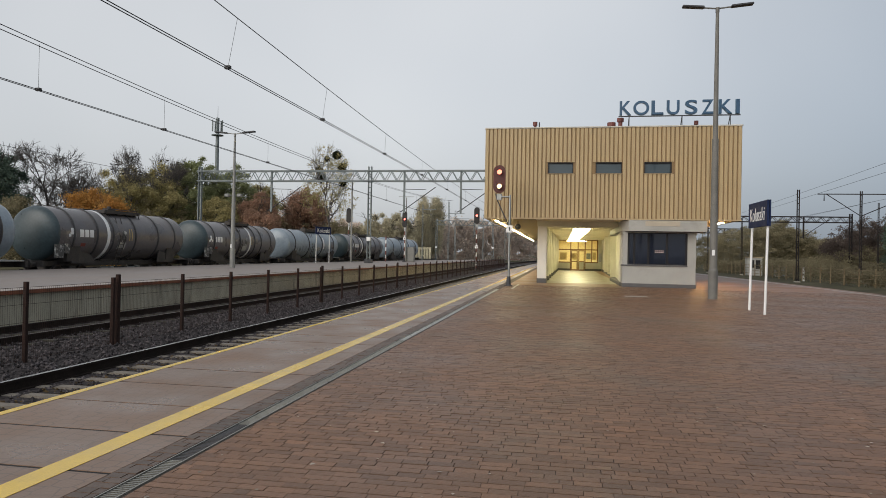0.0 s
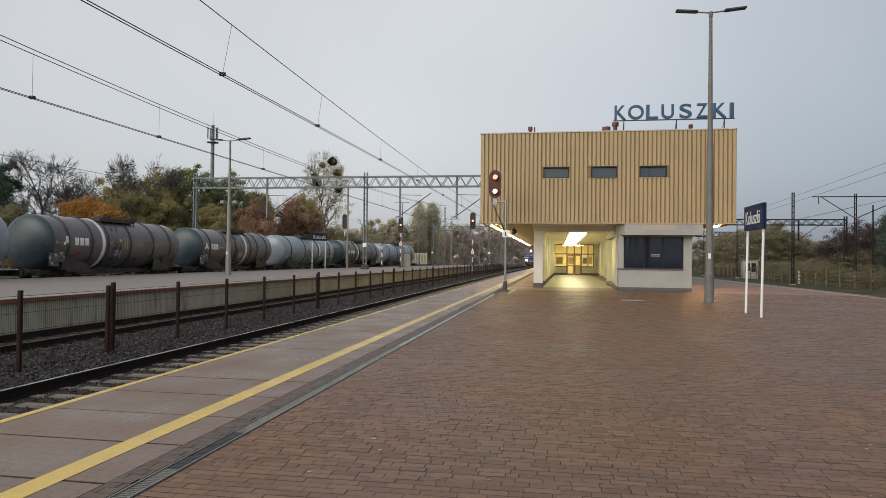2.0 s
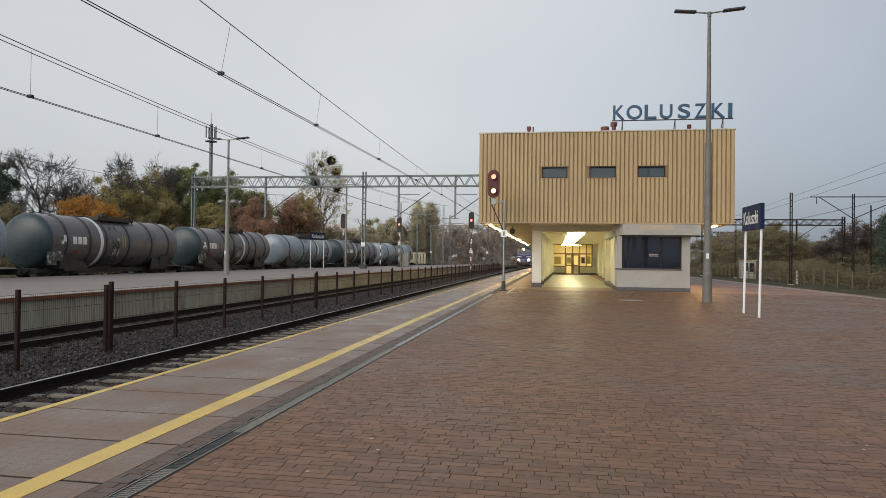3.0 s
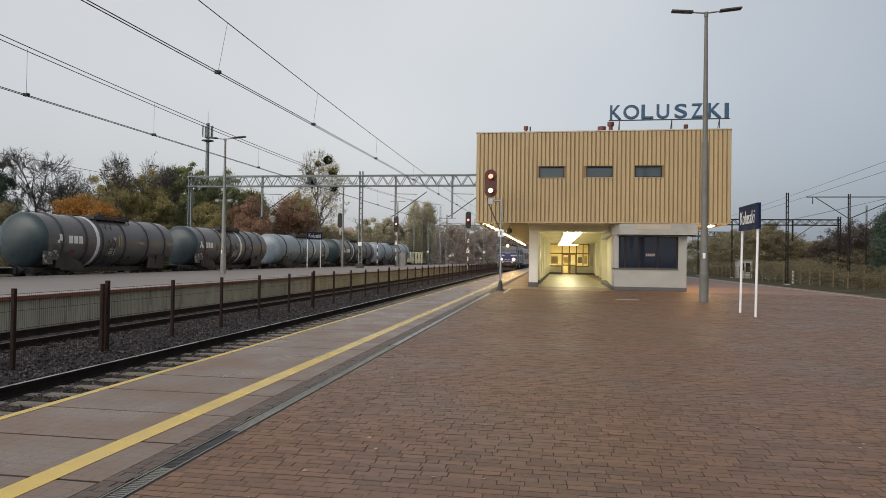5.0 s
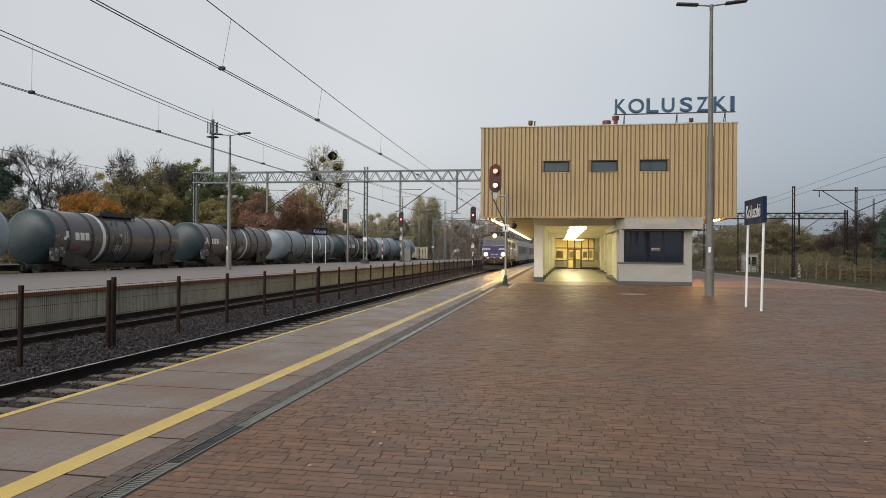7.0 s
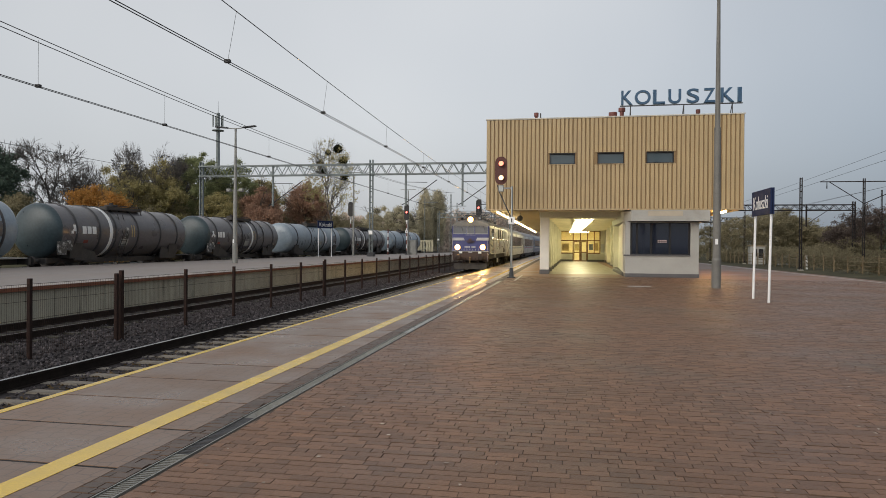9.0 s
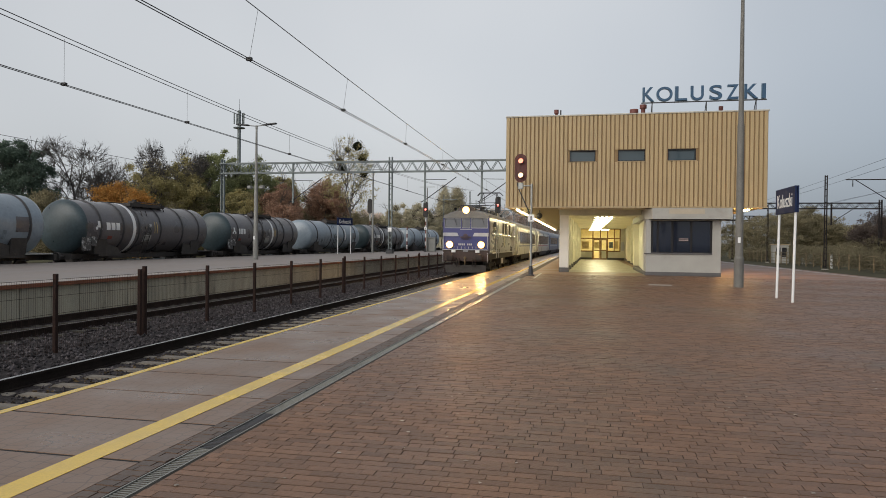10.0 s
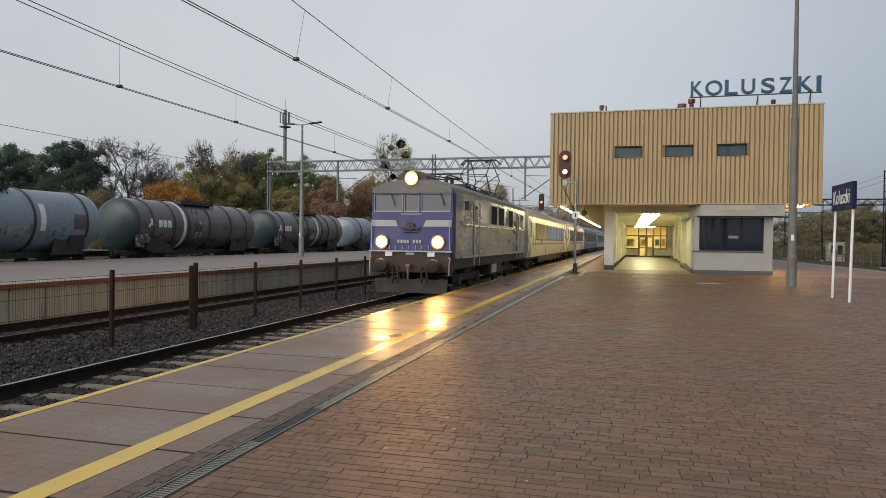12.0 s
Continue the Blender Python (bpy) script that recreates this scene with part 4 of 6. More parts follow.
def tank_wagon(y, barrel, body, head, label, hoops, band=None, logo=None):
    """Bogie tank wagon along y; the barrel begins at the object's origin. hoops, band, logo: metres along the barrel."""
    turn = -math.degrees(math.atan2(yard(y + barrel) - yard(y), barrel))
    w = thing("tank_wagon", pose(-26.3 + yard(y), y, -0.30, 0, 0, turn), label, "tank wagon", "tank wagons of the goods train")
    R, zc = 1.42, 2.52
    n = 40
    end = [(0.0, 0.0), (0.4, 0.012), (0.8, 0.05), (1.1, 0.11), (1.28, 0.19), (1.37, 0.28), (1.41, 0.38), (R, 0.46)]
    part("barrel", Geo().lathe([(R, 0.44), (R, barrel - 0.44)], n, "y", (0, 0, zc)), body, w)
    part("tank_end", Geo().lathe(end, n, "y", (0, 0, zc)), head, w)
    part("tank_end", Geo().lathe([(r, barrel - h) for r, h in end[::-1]], n, "y", (0, 0, zc)), head, w)
    for yy in hoops:
        part("hoop", Geo().lathe([(R, yy - 0.06), (R + 0.05, yy - 0.05), (R + 0.05, yy + 0.05), (R, yy + 0.06)], n, "y", (0, 0, zc)), HOOP, w)
    if band:
        part("white_band", Geo().lathe([(R + 0.002, band - 0.13), (R + 0.01, band - 0.12), (R + 0.01, band + 0.12), (R + 0.002, band + 0.13)], n, "y", (0, 0, zc)), WHITE, w, "painted white band")
    fr = Geo()
    for s in (-0.55, 0.55):
        fr.box(s - 0.1, s + 0.1, -0.55, barrel + 0.55, 0.85, 1.12, 0.01)
    fr.box(-1.3, 1.3, -0.6, -0.45, 0.85, 1.15, 0.01).box(-1.3, 1.3, barrel + 0.45, barrel + 0.6, 0.85, 1.15, 0.01)
    for yy in (1.6, barrel - 1.6):
        fr.prism([(-1.2, 1.1), (1.2, 1.1), (1.3, 1.9), (1.0, 1.55), (0, 1.2), (-1.0, 1.55), (-1.3, 1.9)], yy - 0.45, yy + 0.45, "y")
    part("underframe", fr, UNDER, w)
    bogie(w, 1.9)
    bogie(w, barrel - 1.9)
    for s in (-0.875, 0.875):
        for yy, d in ((-0.6, -1), (barrel + 0.6, 1)):
            part("buffer", Geo().tube((s, yy, 1.0), (s, yy + d * 0.45, 1.0), 0.09).tube((s, yy + d * 0.45, 1.0), (s, yy + d * 0.52, 1.0), 0.24, n=16), UNDER, w)
    dome = part("manhole", Geo().tube((0, barrel / 2, zc + R - 0.1), (0, barrel / 2, zc + R + 0.22), 0.35, n=18), UNDER, w)
    part("valve", Geo().tube((0, barrel / 2, zc + R + 0.2), (0, barrel / 2, zc + R + 0.34), 0.12), UNDER, dome)
    for s in (-0.68, 0.68):
        part("catwalk", Geo().box(s - 0.22, s + 0.22, barrel / 2 - 1.6, barrel / 2 + 1.6, zc + R - 0.14, zc + R + 0.06), UNDER, w)
    for s in (-0.9, 0.9):
        part("handrail", Geo().path([(s, barrel / 2 - 1.6, zc + R - 0.4), (s, barrel / 2 - 1.3, zc + R + 0.12), (s, barrel / 2 + 1.3, zc + R + 0.12), (s, barrel / 2 + 1.6, zc + R - 0.4)], 0.025), UNDER, w)
    lad = Geo()
    for d in (-0.22, 0.22):
        lad.path([(1.0, barrel * 0.44 + d, 0.9), (1.5, barrel * 0.44 + d, 2.4), (1.1, barrel * 0.44 + d, zc + 1.05)], 0.02)
    for i in range(6):
        lad.tube((1.08 + 0.07 * i, barrel * 0.44 - 0.22, 1.1 + 0.24 * i), (1.08 + 0.07 * i, barrel * 0.44 + 0.22, 1.1 + 0.24 * i), 0.015)
    part("ladder", lad, UNDER, w)
    # markings stand a few millimetres off the curved shell
    def plate(y0, y1, z0, z1, m, name="marking"):
        g = Geo()
        k = 4
        pts = []
        for i in range(k + 1):
            z = z0 + (z1 - z0) * i / k
            x = math.sqrt(max(0.01, (R + 0.012) ** 2 - (z - zc) ** 2))
            pts.append((x, z))
        vs = [(x, yy, z) for x, z in pts for yy in (y0, y1)]
        g.add(vs, [(2 * i, 2 * i + 1, 2 * i + 3, 2 * i + 2) for i in range(k)])
        part(name, g, m, w)
    def board(y0, y1, z0, z1, m):
        part("data_board", Geo().box(1.30, 1.34, y0, y1, z0, z1, 0.005), m, w)
    if logo is not None:
        # a stepped emblem and three bars beside it
        for dy, dz, hy, hz in ((0.0, 0.0, 0.17, 0.15), (0.35, 0.0, 0.17, 0.15), (0.10, 0.12, 0.32, 0.10), (0.16, 0.22, 0.20, 0.24)):
            plate(logo + dy, logo + dy + hy, zc - 0.13 + dz, zc - 0.13 + dz + hz, WHITE)
        for i in range(3):
            plate(logo + 0.82 + 0.38 * i, logo + 0.82 + 0.30 + 0.38 * i, zc - 0.13, zc + 0.27, WHITE)
        board(max(0.15, logo - 0.90), max(0.80, logo - 0.25), 1.30, 1.98, PANELM)
        board(max(0.83, logo - 0.22), max(1.2, logo + 0.15), 1.52, 2.02, PANELM)
        plate(hoops[2] + 0.45, hoops[2] + 1.15, zc - 0.75, zc - 0.35, GREENPANEL, "data_panel")
        plate(hoops[2] + 0.75, hoops[2] + 1.15, zc - 0.30, zc + 0.30, PANELM, "data_panel")
        for d in (-0.62, -0.40):
            plate(hoops[3] + d, hoops[3] + d + 0.07, zc - 0.25, zc + 0.45, BRASS, "level_gauge")
        plate(logo + 1.0, logo + 1.35, zc - 0.62, zc - 0.45, COACHMARK, "red_label")
    else:
        plate(hoops[-2] + 0.30, hoops[-2] + 0.58, zc - 0.45, zc + 0.75, WHITE, "white_strip")
        plate(hoops[-2] - 1.30, hoops[-2] - 0.45, zc - 0.62, zc - 0.26, GREENPANEL, "data_panel")
        plate(hoops[-1] - 0.80, hoops[-1] - 0.08, zc - 0.35, zc + 0.35, TANK_DARK, "dark_patch")
        # weathered spray paint along the lower shell
        for i in range(22):
            y0 = 2.0 + 0.40 * i + 0.1 * math.sin(i * 2.1)
            plate(y0, y0 + 0.16 + 0.07 * math.sin(i * 1.3), zc - 0.75 + 0.10 * math.sin(i * 1.9), zc - 0.30 + 0.14 * math.sin(i * 2.7), SPRAY, "faded_paint")
    for yy in (1.5, barrel - 3.0):
        part("support_plate", Geo().prism([(yy, 1.0), (yy + 1.9, 1.0), (yy + 1.5, 1.45), (yy + 0.2, 1.75)], 1.16, 1.2, "x"), UNDER, w)
    part("end_platform", Geo().box(-1.25, 1.25, barrel - 1.2, barrel + 0.45, 1.13, 1.19, 0.01), GREENPANEL if logo is None else UNDER, w)
    for k in range(5):
        yy = barrel * (0.28 + 0.1 * k)
        part("brake_gear", Geo().tube((0.55, yy, 0.62), (0.55, yy + 0.7, 0.62), 0.16, n=10).box(0.9, 1.1, yy + 0.2, yy + 0.5, 0.5, 0.8, 0.02), ZINC if k % 2 else UNDER, w)
    return w


BLUE = mat("loco_blue", (0.022, 0.026, 0.135), 0.38, spec=0.35, var=0.12, scale=1.2, fine=20, second=(0.026, 0.026, 0.085), cover=0.6)
SILVER = mat("loco_silver", (0.27, 0.282, 0.308), 0.30, metal=0.2, spec=0.45, var=0.14, scale=1.0, fine=3.0, bump=0.3, second=(0.20, 0.195, 0.185), cover=0.52, stretch=(1, 0.5, 1.5))
ROOFGREY = mat("loco_roof", (0.165, 0.160, 0.150), 0.6, var=0.2, scale=1.5, fine=20)
BEAMRED = mat("buffer_beam", (0.052, 0.031, 0.025), 0.7, var=0.3, scale=3, fine=25)
HOUSING = mat("lamp_housing_brown", (0.075, 0.056, 0.046), 0.6, var=0.2)
BUFFERFACE = mat("buffer_face", (0.030, 0.021, 0.018), 0.75, metal=0.1, var=0.4, scale=6, fine=30, second=(0.062, 0.040, 0.030), cover=0.5)
# grey base adds painted sky reflection to the glossy panes
WINDSCREEN = glassy("windscreen", (0.15, 0.16, 0.18), 0.08, 0.08)
COACH = mat("coach_grey", (0.50, 0.50, 0.47), 0.32, var=0.06, scale=0.8, fine=15)
COACHBLUE = mat("coach_blue", (0.10, 0.13, 0.22), 0.35, var=0.08)
COACHRED = mat("coach_stripe", (0.40, 0.16, 0.20), 0.4, var=0.08)
COACHROOF = mat("coach_roof", (0.25, 0.26, 0.27), 0.5, var=0.12)
COACHGLASS = glassy("coach_glass", (0.06, 0.052, 0.034), 0.06, 0.05)


def locomotive():
    """Front at y = 0 facing -y, rail head at z = 0."""
    o = thing("locomotive", pose(0, 0, 0), "blue-fronted grey electric locomotive with lit headlights", "locomotive")
    L, hw, hf = 15.4, 1.47, 1.40

    def section(y, w, z0, top, eave):
        pts = [(-w, z0), (-w, eave), (-w + 0.10, eave + 0.17), (-w * 0.70, top - 0.15), (-w * 0.36, top - 0.035), (0, top),
               (w * 0.36, top - 0.035), (w * 0.70, top - 0.15), (w - 0.10, eave + 0.17), (w, eave), (w, z0)]
        return [(a, y, z) for a, z in pts]

    def hull(g, secs, lo, hi):
        n = len(secs[0])
        for s, t in zip(secs, secs[1:]):
            vs = s + t
            g.add(vs, [(i, i + 1, n + i + 1, n + i) for i in range(lo, hi)])
    y_sec = [(0.0, hf - 0.02, 3.84, 3.40), (0.25, hf + 0.02, 3.90, 3.42), (0.95, hw, 3.94, 3.44), (L - 0.95, hw, 3.94, 3.44), (L - 0.2, hf + 0.02, 3.9, 3.42), (L, hf, 3.84, 3.40)]
    secs = [section(y, w, 1.28, t, e) for y, w, t, e in y_sec]
    g = Geo()
    hull(g, secs[2:4], 0, 1)
    hull(g, secs[2:4], 9, 10)
    hull(g, secs[3:], 0, 1)
    hull(g, secs[3:], 9, 10)
    hull(g, secs[1:3], 0, 1)
    hull(g, secs[1:3], 9, 10)
    body = part("body", g, SILVER, o, "weathered silver-grey ribbed side")
    g = Geo()
    hull(g, secs, 1, 9)
    part("roof", g, ROOFGREY, o)
    for lo in (0, 9):
        g = Geo()
        hull(g, secs[:2], lo, lo + 1)
        part("cab_corner", g, BLUE, o)
    # front: lower part upright, upper part raked back
    fr = Geo()

    def fpt(x, z):
        return (x, -0.16 * max(0.0, min(1.0, (2.75 - z) / 1.2)) - 0.02 if z < 2.75 else -0.02 + 0.02 * (z - 2.75), z)
    cols = [-hf + 0.02, -1.30, -0.31, -0.25, 0.25, 0.31, 1.30, hf - 0.02]
    rows_z = [1.53, 2.30, 2.50, 2.80, 3.38, 3.50]
    for i in range(len(cols) - 1):
        for j in range(len(rows_z) - 1):
            if j == 3 and i in (1, 3, 5):
                continue
            q = [fpt(cols[i], rows_z[j]), fpt(cols[i + 1], rows_z[j]), fpt(cols[i + 1], rows_z[j + 1]), fpt(cols[i], rows_z[j + 1])]
            fr.add(q, [(0, 1, 2, 3)])
    for x in (cols[0], cols[-1]):
        for j in range(len(rows_z) - 1):
            a, b2 = fpt(x, rows_z[j]), fpt(x, rows_z[j + 1])
            k = 1.395 if x > 0 else -1.395
            fr.add([a, b2, (k, 0.04, rows_z[j + 1]), (k, 0.04, rows_z[j])], [(0, 1, 2, 3)])
    fr.add([fpt(cols[0], 3.50), fpt(cols[-1], 3.50), (1.2, 0.02, 3.52), (-1.2, 0.02, 3.52)], [(0, 1, 2, 3)])
    front = part("front_panel", fr, BLUE, o, "dark blue cab front")
    part("front_brow", Geo().prism([(-1.39, 3.40), (1.39, 3.40), (1.30, 3.575), (0.97, 3.70), (0.5, 3.815), (0.0, 3.85), (-0.5, 3.815), (-0.97, 3.70), (-1.30, 3.575)], -0.07, 0.10, "y"), ROOFGREY, front)
    for x0, x1 in ((-1.30, -0.31), (-0.25, 0.25), (0.31, 1.30)):
        w = part("windscreen", Geo().box(x0 + 0.03, x1 - 0.03, 0.03, 0.045, 2.83, 3.35), WINDSCREEN, front, "windscreen with pale sky reflection put into its colour")
        rim = Geo()
        rim.box(x0, x1, -0.035, 0.05, 2.79, 2.825).box(x0, x1, -0.03, 0.05, 3.365, 3.38).box(x0, x0 + 0.015, -0.03, 0.05, 2.82, 3.365).box(x1 - 0.015, x1, -0.03, 0.05, 2.82, 3.365)
        part("window_rim", rim, BANDGREY, w)
    for x in (-0.72, 0.95):
        part("wiper", Geo().path([(x, -0.05, 3.42), (x + 0.12, -0.06, 3.1), (x + 0.14, -0.06, 2.98)], 0.018), STEEL, front)
    part("lower_bar", Geo().box(-0.36, 0.36, -0.06, -0.03, 2.70, 2.73), BANDGREY, front, "white bar under the middle window")
    for s in (-1, 1):
        pts = [(s * 1.37, 2.31), (s * 0.42, 2.31), (s * 0.52, 2.52), (s * 1.37, 2.52)]
        part("grey_band", Geo().prism(pts if s > 0 else pts[::-1], -0.118, -0.095, "y"), BANDGREY, front)
    em = Geo()
    em.tube((0, -0.20, 2.33), (0, -0.17, 2.33), 0.14, n=14).box(-0.32, 0.32, -0.19, -0.165, 2.22, 2.30).box(-0.24, 0.24, -0.19, -0.165, 2.12, 2.17)
    part("emblem", em, mat("emblem_plate", (0.045, 0.022, 0.032), 0.5, var=0.3, scale=8), front, "dark emblem plate")
    for i in range(8):
        if i != 4:
            part("number_bar", Geo().box(-0.42 + 0.105 * i, -0.345 + 0.105 * i, -0.20, -0.175, 1.77, 1.88), BANDGREY, front)
    for i in range(7):
        part("footstep", Geo().box(-0.69 + 0.22 * i, -0.67 + 0.22 * i, -0.215, -0.185, 1.57, 1.70), BANDGREY, front)
    part("skirt_line", Geo().box(-1.40, 1.40, -0.21, -0.17, 1.49, 1.53), BANDGREY, front)
    for x in (-0.95, 0.95):
        h = part("headlight", Geo().lathe([(0.20, -0.10), (0.235, -0.22), (0.205, -0.25), (0.195, -0.235)], 20, "y", (x, 0, 1.81)), STEEL, front)
        part("lens", Geo().lathe([(0.0, -0.262), (0.10, -0.258), (0.165, -0.25)], 20, "y", (x, 0, 1.81)), HEADLIGHT, h, "glowing headlight")
        part("reflector", Geo().lathe([(0.165, -0.249), (0.225, -0.235)], 20, "y", (x, 0, 1.81)), HALO_RIM, h, "reflector rim glowing orange as glare halo")
    hs = part("roof_lamp_housing", Geo().prism([(-0.52, 3.72), (0.52, 3.72), (0.46, 3.98), (0.28, 4.10), (-0.28, 4.10), (-0.46, 3.98)], -0.02, 1.6, "y"), HOUSING, o)
    part("lamp_drum", Geo().tube((0, -0.10, 3.87), (0, 0.3, 3.87), 0.235, n=20), STEEL, hs)
    part("lens", Geo().lathe([(0.0, -0.135), (0.10, -0.13), (0.165, -0.12)], 20, "y", (0, 0, 3.87)), HEADLIGHT, hs, "glowing roof headlight")
    part("reflector", Geo().lathe([(0.165, -0.119), (0.225, -0.105)], 20, "y", (0, 0, 3.87)), HALO_RIM, hs, "reflector rim glowing orange as glare halo")
    part("horn", Geo().lathe([(0.03, 0.3), (0.05, 0.0), (0.10, -0.12)], 12, "y", (-0.62, 0, 3.92)), STEEL, hs)
    # buffer beam and below
    bb = part("buffer_beam", Geo().box(-1.36, 1.36, -0.14, 0.3, 0.82, 1.49, 0.03), BEAMRED, o, "dirty red buffer beam")
    for x in (-0.72, 0.72):
        part("marker_lamp", Geo().box(x - 0.125, x + 0.125, -0.19, -0.14, 1.34, 1.50, 0.01), WHITE, bb)
    part("plate", Geo().box(-0.14, 0.14, -0.16, -0.14, 1.40, 1.47), BANDGREY, bb)
    for x in (-0.875, 0.875):
        b2 = part("buffer", Geo().tube((x, -0.14, 1.05), (x, -0.5, 1.05), 0.13, n=14), BEAMRED, bb)
        part("buffer_head", Geo().lathe([(0.0, -0.58), (0.17, -0.57), (0.225, -0.54), (0.225, -0.49), (0.1, -0.47)], 20, "y", (x, 0, 1.05)), BUFFERFACE, b2)
    part("coupling_hook", Geo().box(-0.06, 0.06, -0.42, -0.14, 0.98, 1.10, 0.02).path([(0, -0.35, 1.05), (0.02, -0.40, 0.8), (0, -0.36, 0.62)], 0.035), RUSTYPOST, bb)
    for x in (-0.55, -0.38, 0.42, 0.6):
        part("air_hose", Geo().path([(x, -0.14, 1.0), (x + 0.02, -0.34, 0.9), (x + 0.05, -0.36, 0.62), (x + 0.02, -0.3, 0.48)], 0.03), BUFFERFACE, bb)
    part("plough", Geo().prism([(-1.2, 0.16), (1.2, 0.16), (1.25, 0.60), (-1.25, 0.60)], -0.05, 0.05, "y"), UNDER, o)
    for s in (-1, 1):
        part("corner_handrail", Geo().path([(s * 1.32, -0.16, 1.55), (s * 1.32, -0.2, 2.5)], 0.018), BANDGREY, o)
        part("grab_loop", Geo().path([(s * 1.30, -0.25, 1.32), (s * 1.38, -0.26, 1.30), (s * 1.34, -0.26, 1.15), (s * 1.34, -0.26, 0.75)], 0.018), BANDGREY, o)
        for z in (0.42, 0.72):
            part("step", Geo().box(s * 1.2 - 0.15, s * 1.2 + 0.15, 0.0, 0.3, z, z + 0.04), UNDER, o)
    # sides
    for s in (-1, 1):
        x = s * hw
        # bright metal strip added on the waist step for its band of reflection
        part("waist_rail", Geo().prism([(x, 2.36), (x + s * 0.06, 2.39), (x + s * 0.06, 2.44), (x, 2.56)][::s], 0.95, L - 0.95, "y"), mat("waist_glint_metal", (0.62, 0.61, 0.58), 0.22, metal=0.75, var=0.1), body, "bright strip imitating the reflection along the waist step")
        for z in (1.50, 1.66, 1.82, 1.98, 2.14):
            part("rib", Geo().box(min(x, x + s * 0.02), max(x, x + s * 0.025), 3.6, L - 3.6, z - 0.022, z + 0.022), SILVER, body)
        for y0, y1, z0, z1 in ((1.25, 2.15, 2.55, 3.20), (L - 2.15, L - 1.25, 2.55, 3.20)):
            part("cab_window", Geo().box(min(x, x + s * 0.012), max(x, x + s * 0.012), y0, y1, z0, z1), WINDSCREEN, body)
        for y0, y1 in ((5.7, 6.95), (7.25, 8.6), (9.7, 11.0)):
            lw = part("louvre_window", Geo().box(min(x, x + s * 0.01), max(x, x + s * 0.01), y0, y1, 2.50, 3.28), BLACK, body, "dark side window")
            part("window_rim", Geo().box(min(x, x + s * 0.03), max(x, x + s * 0.03), y0 - 0.06, y0, 2.44, 3.34).box(min(x, x + s * 0.03), max(x, x + s * 0.03), y1, y1 + 0.06, 2.44, 3.34).box(min(x, x + s * 0.03), max(x, x + s * 0.03), y0, y1, 3.28, 3.34).box(min(x, x + s * 0.03), max(x, x + s * 0.03), y0, y1, 2.44, 2.5), BANDGREY, lw)
        for yd in (2.55, L - 3.25):
            dd = part("cab_door", Geo().box(min(x, x + s * 0.025), max(x, x + s * 0.025), yd, yd + 0.68, 1.35, 3.25), SILVER, body)
            part("door_window", Geo().box(min(x + s * 0.026, x + s * 0.035), max(x + s * 0.026, x + s * 0.035), yd + 0.12, yd + 0.56, 2.45, 3.1), DARKGLASS, dd)
            for yh in (yd - 0.12, yd + 0.80):
                part("handrail", Geo().path([(x + s * 0.03, yh, 3.25), (x + s * 0.07, yh, 3.2), (x + s * 0.07, yh, 1.0)], 0.022), BANDGREY, dd)
        part("mirror", Geo().box(min(x + s * 0.05, x + s * 0.2), max(x + s * 0.05, x + s * 0.2), 1.0, 1.06, 2.9, 3.2, 0.01), STEEL, body)
        part("sill_line", Geo().box(min(x, x + s * 0.02), max(x, x + s * 0.02), 0.95, L - 0.95, 1.28, 1.36), BANDGREY, body)
    part("frame_skirt", Geo().box(-1.36, 1.36, 0.3, L - 0.3, 0.92, 1.28, 0.02), UNDER, o)
    for y in (3.65, L - 3.65):
        bogie(o, y, 3.05, 0.62)
    for y, l in ((6.6, 1.3), (8.2, 1.0)):
        part("battery_box", Geo().box(-1.3, 1.3, y, y + l, 0.45, 0.95, 0.03), UNDER, o)
    part("underfloor_panel", Geo().box(1.31, 1.33, 6.8, 7.8, 0.55, 0.9), BANDGREY, o)
    # roof equipment
    rg = Geo()
    for y in (2.2, 3.0, 5.2, 6.8, 8.2, 12.4, 13.2):
        for x in (-0.55, 0.55):
            rg.tube((x, y, 3.68), (x, y, 3.95), 0.07, n=8)
    rg.path([(0.55, 2.2, 3.97), (0.55, 8.2, 3.97)], 0.025).path([(-0.55, 2.2, 3.97), (-0.55, 13.2, 3.97)], 0.025)
    rg.box(-0.45, 0.45, 5.6, 6.6, 3.72, 3.98, 0.03).box(-0.4, 0.4, 7.2, 8.0, 3.72, 3.94, 0.03)
    rg.box(-0.6, 0.6, 8.6, 9.4, 3.72, 3.95, 0.03)
    part("roof_equipment", rg, STEEL, o).location.z = 0.18
    fp = Geo()
    fp.path([(-0.6, 1.9, 4.05), (-0.55, 4.6, 4.12), (0.55, 4.6, 4.12), (0.6, 1.9, 4.05), (-0.6, 1.9, 4.05)], 0.03)
    fp.path([(-0.9, 3.3, 4.2), (0.9, 3.3, 4.2)], 0.03).path([(-0.4, 2.0, 4.06), (0.4, 4.5, 4.12)], 0.025).path([(0.4, 2.0, 4.06), (-0.4, 4.5, 4.12)], 0.025)
    part("folded_pantograph", fp, STEEL, o).location.z = 0.14
    rp = Geo()
    zb, zk, zt = 4.16, 4.85, 5.68
    for x in (-0.55, 0.55):
        rp.path([(x, 9.9, zb), (x * 1.1, 8.9, zk), (x * 0.9, 10.5, zt)], 0.025)
        rp.path([(x, 11.1, zb), (x * 1.1, 12.1, zk), (x * 0.9, 10.5, zt)], 0.025)
    rp.path([(-0.6, 8.9, zk), (0.6, 8.9, zk)], 0.02).path([(-0.6, 12.1, zk), (0.6, 12.1, zk)], 0.02)
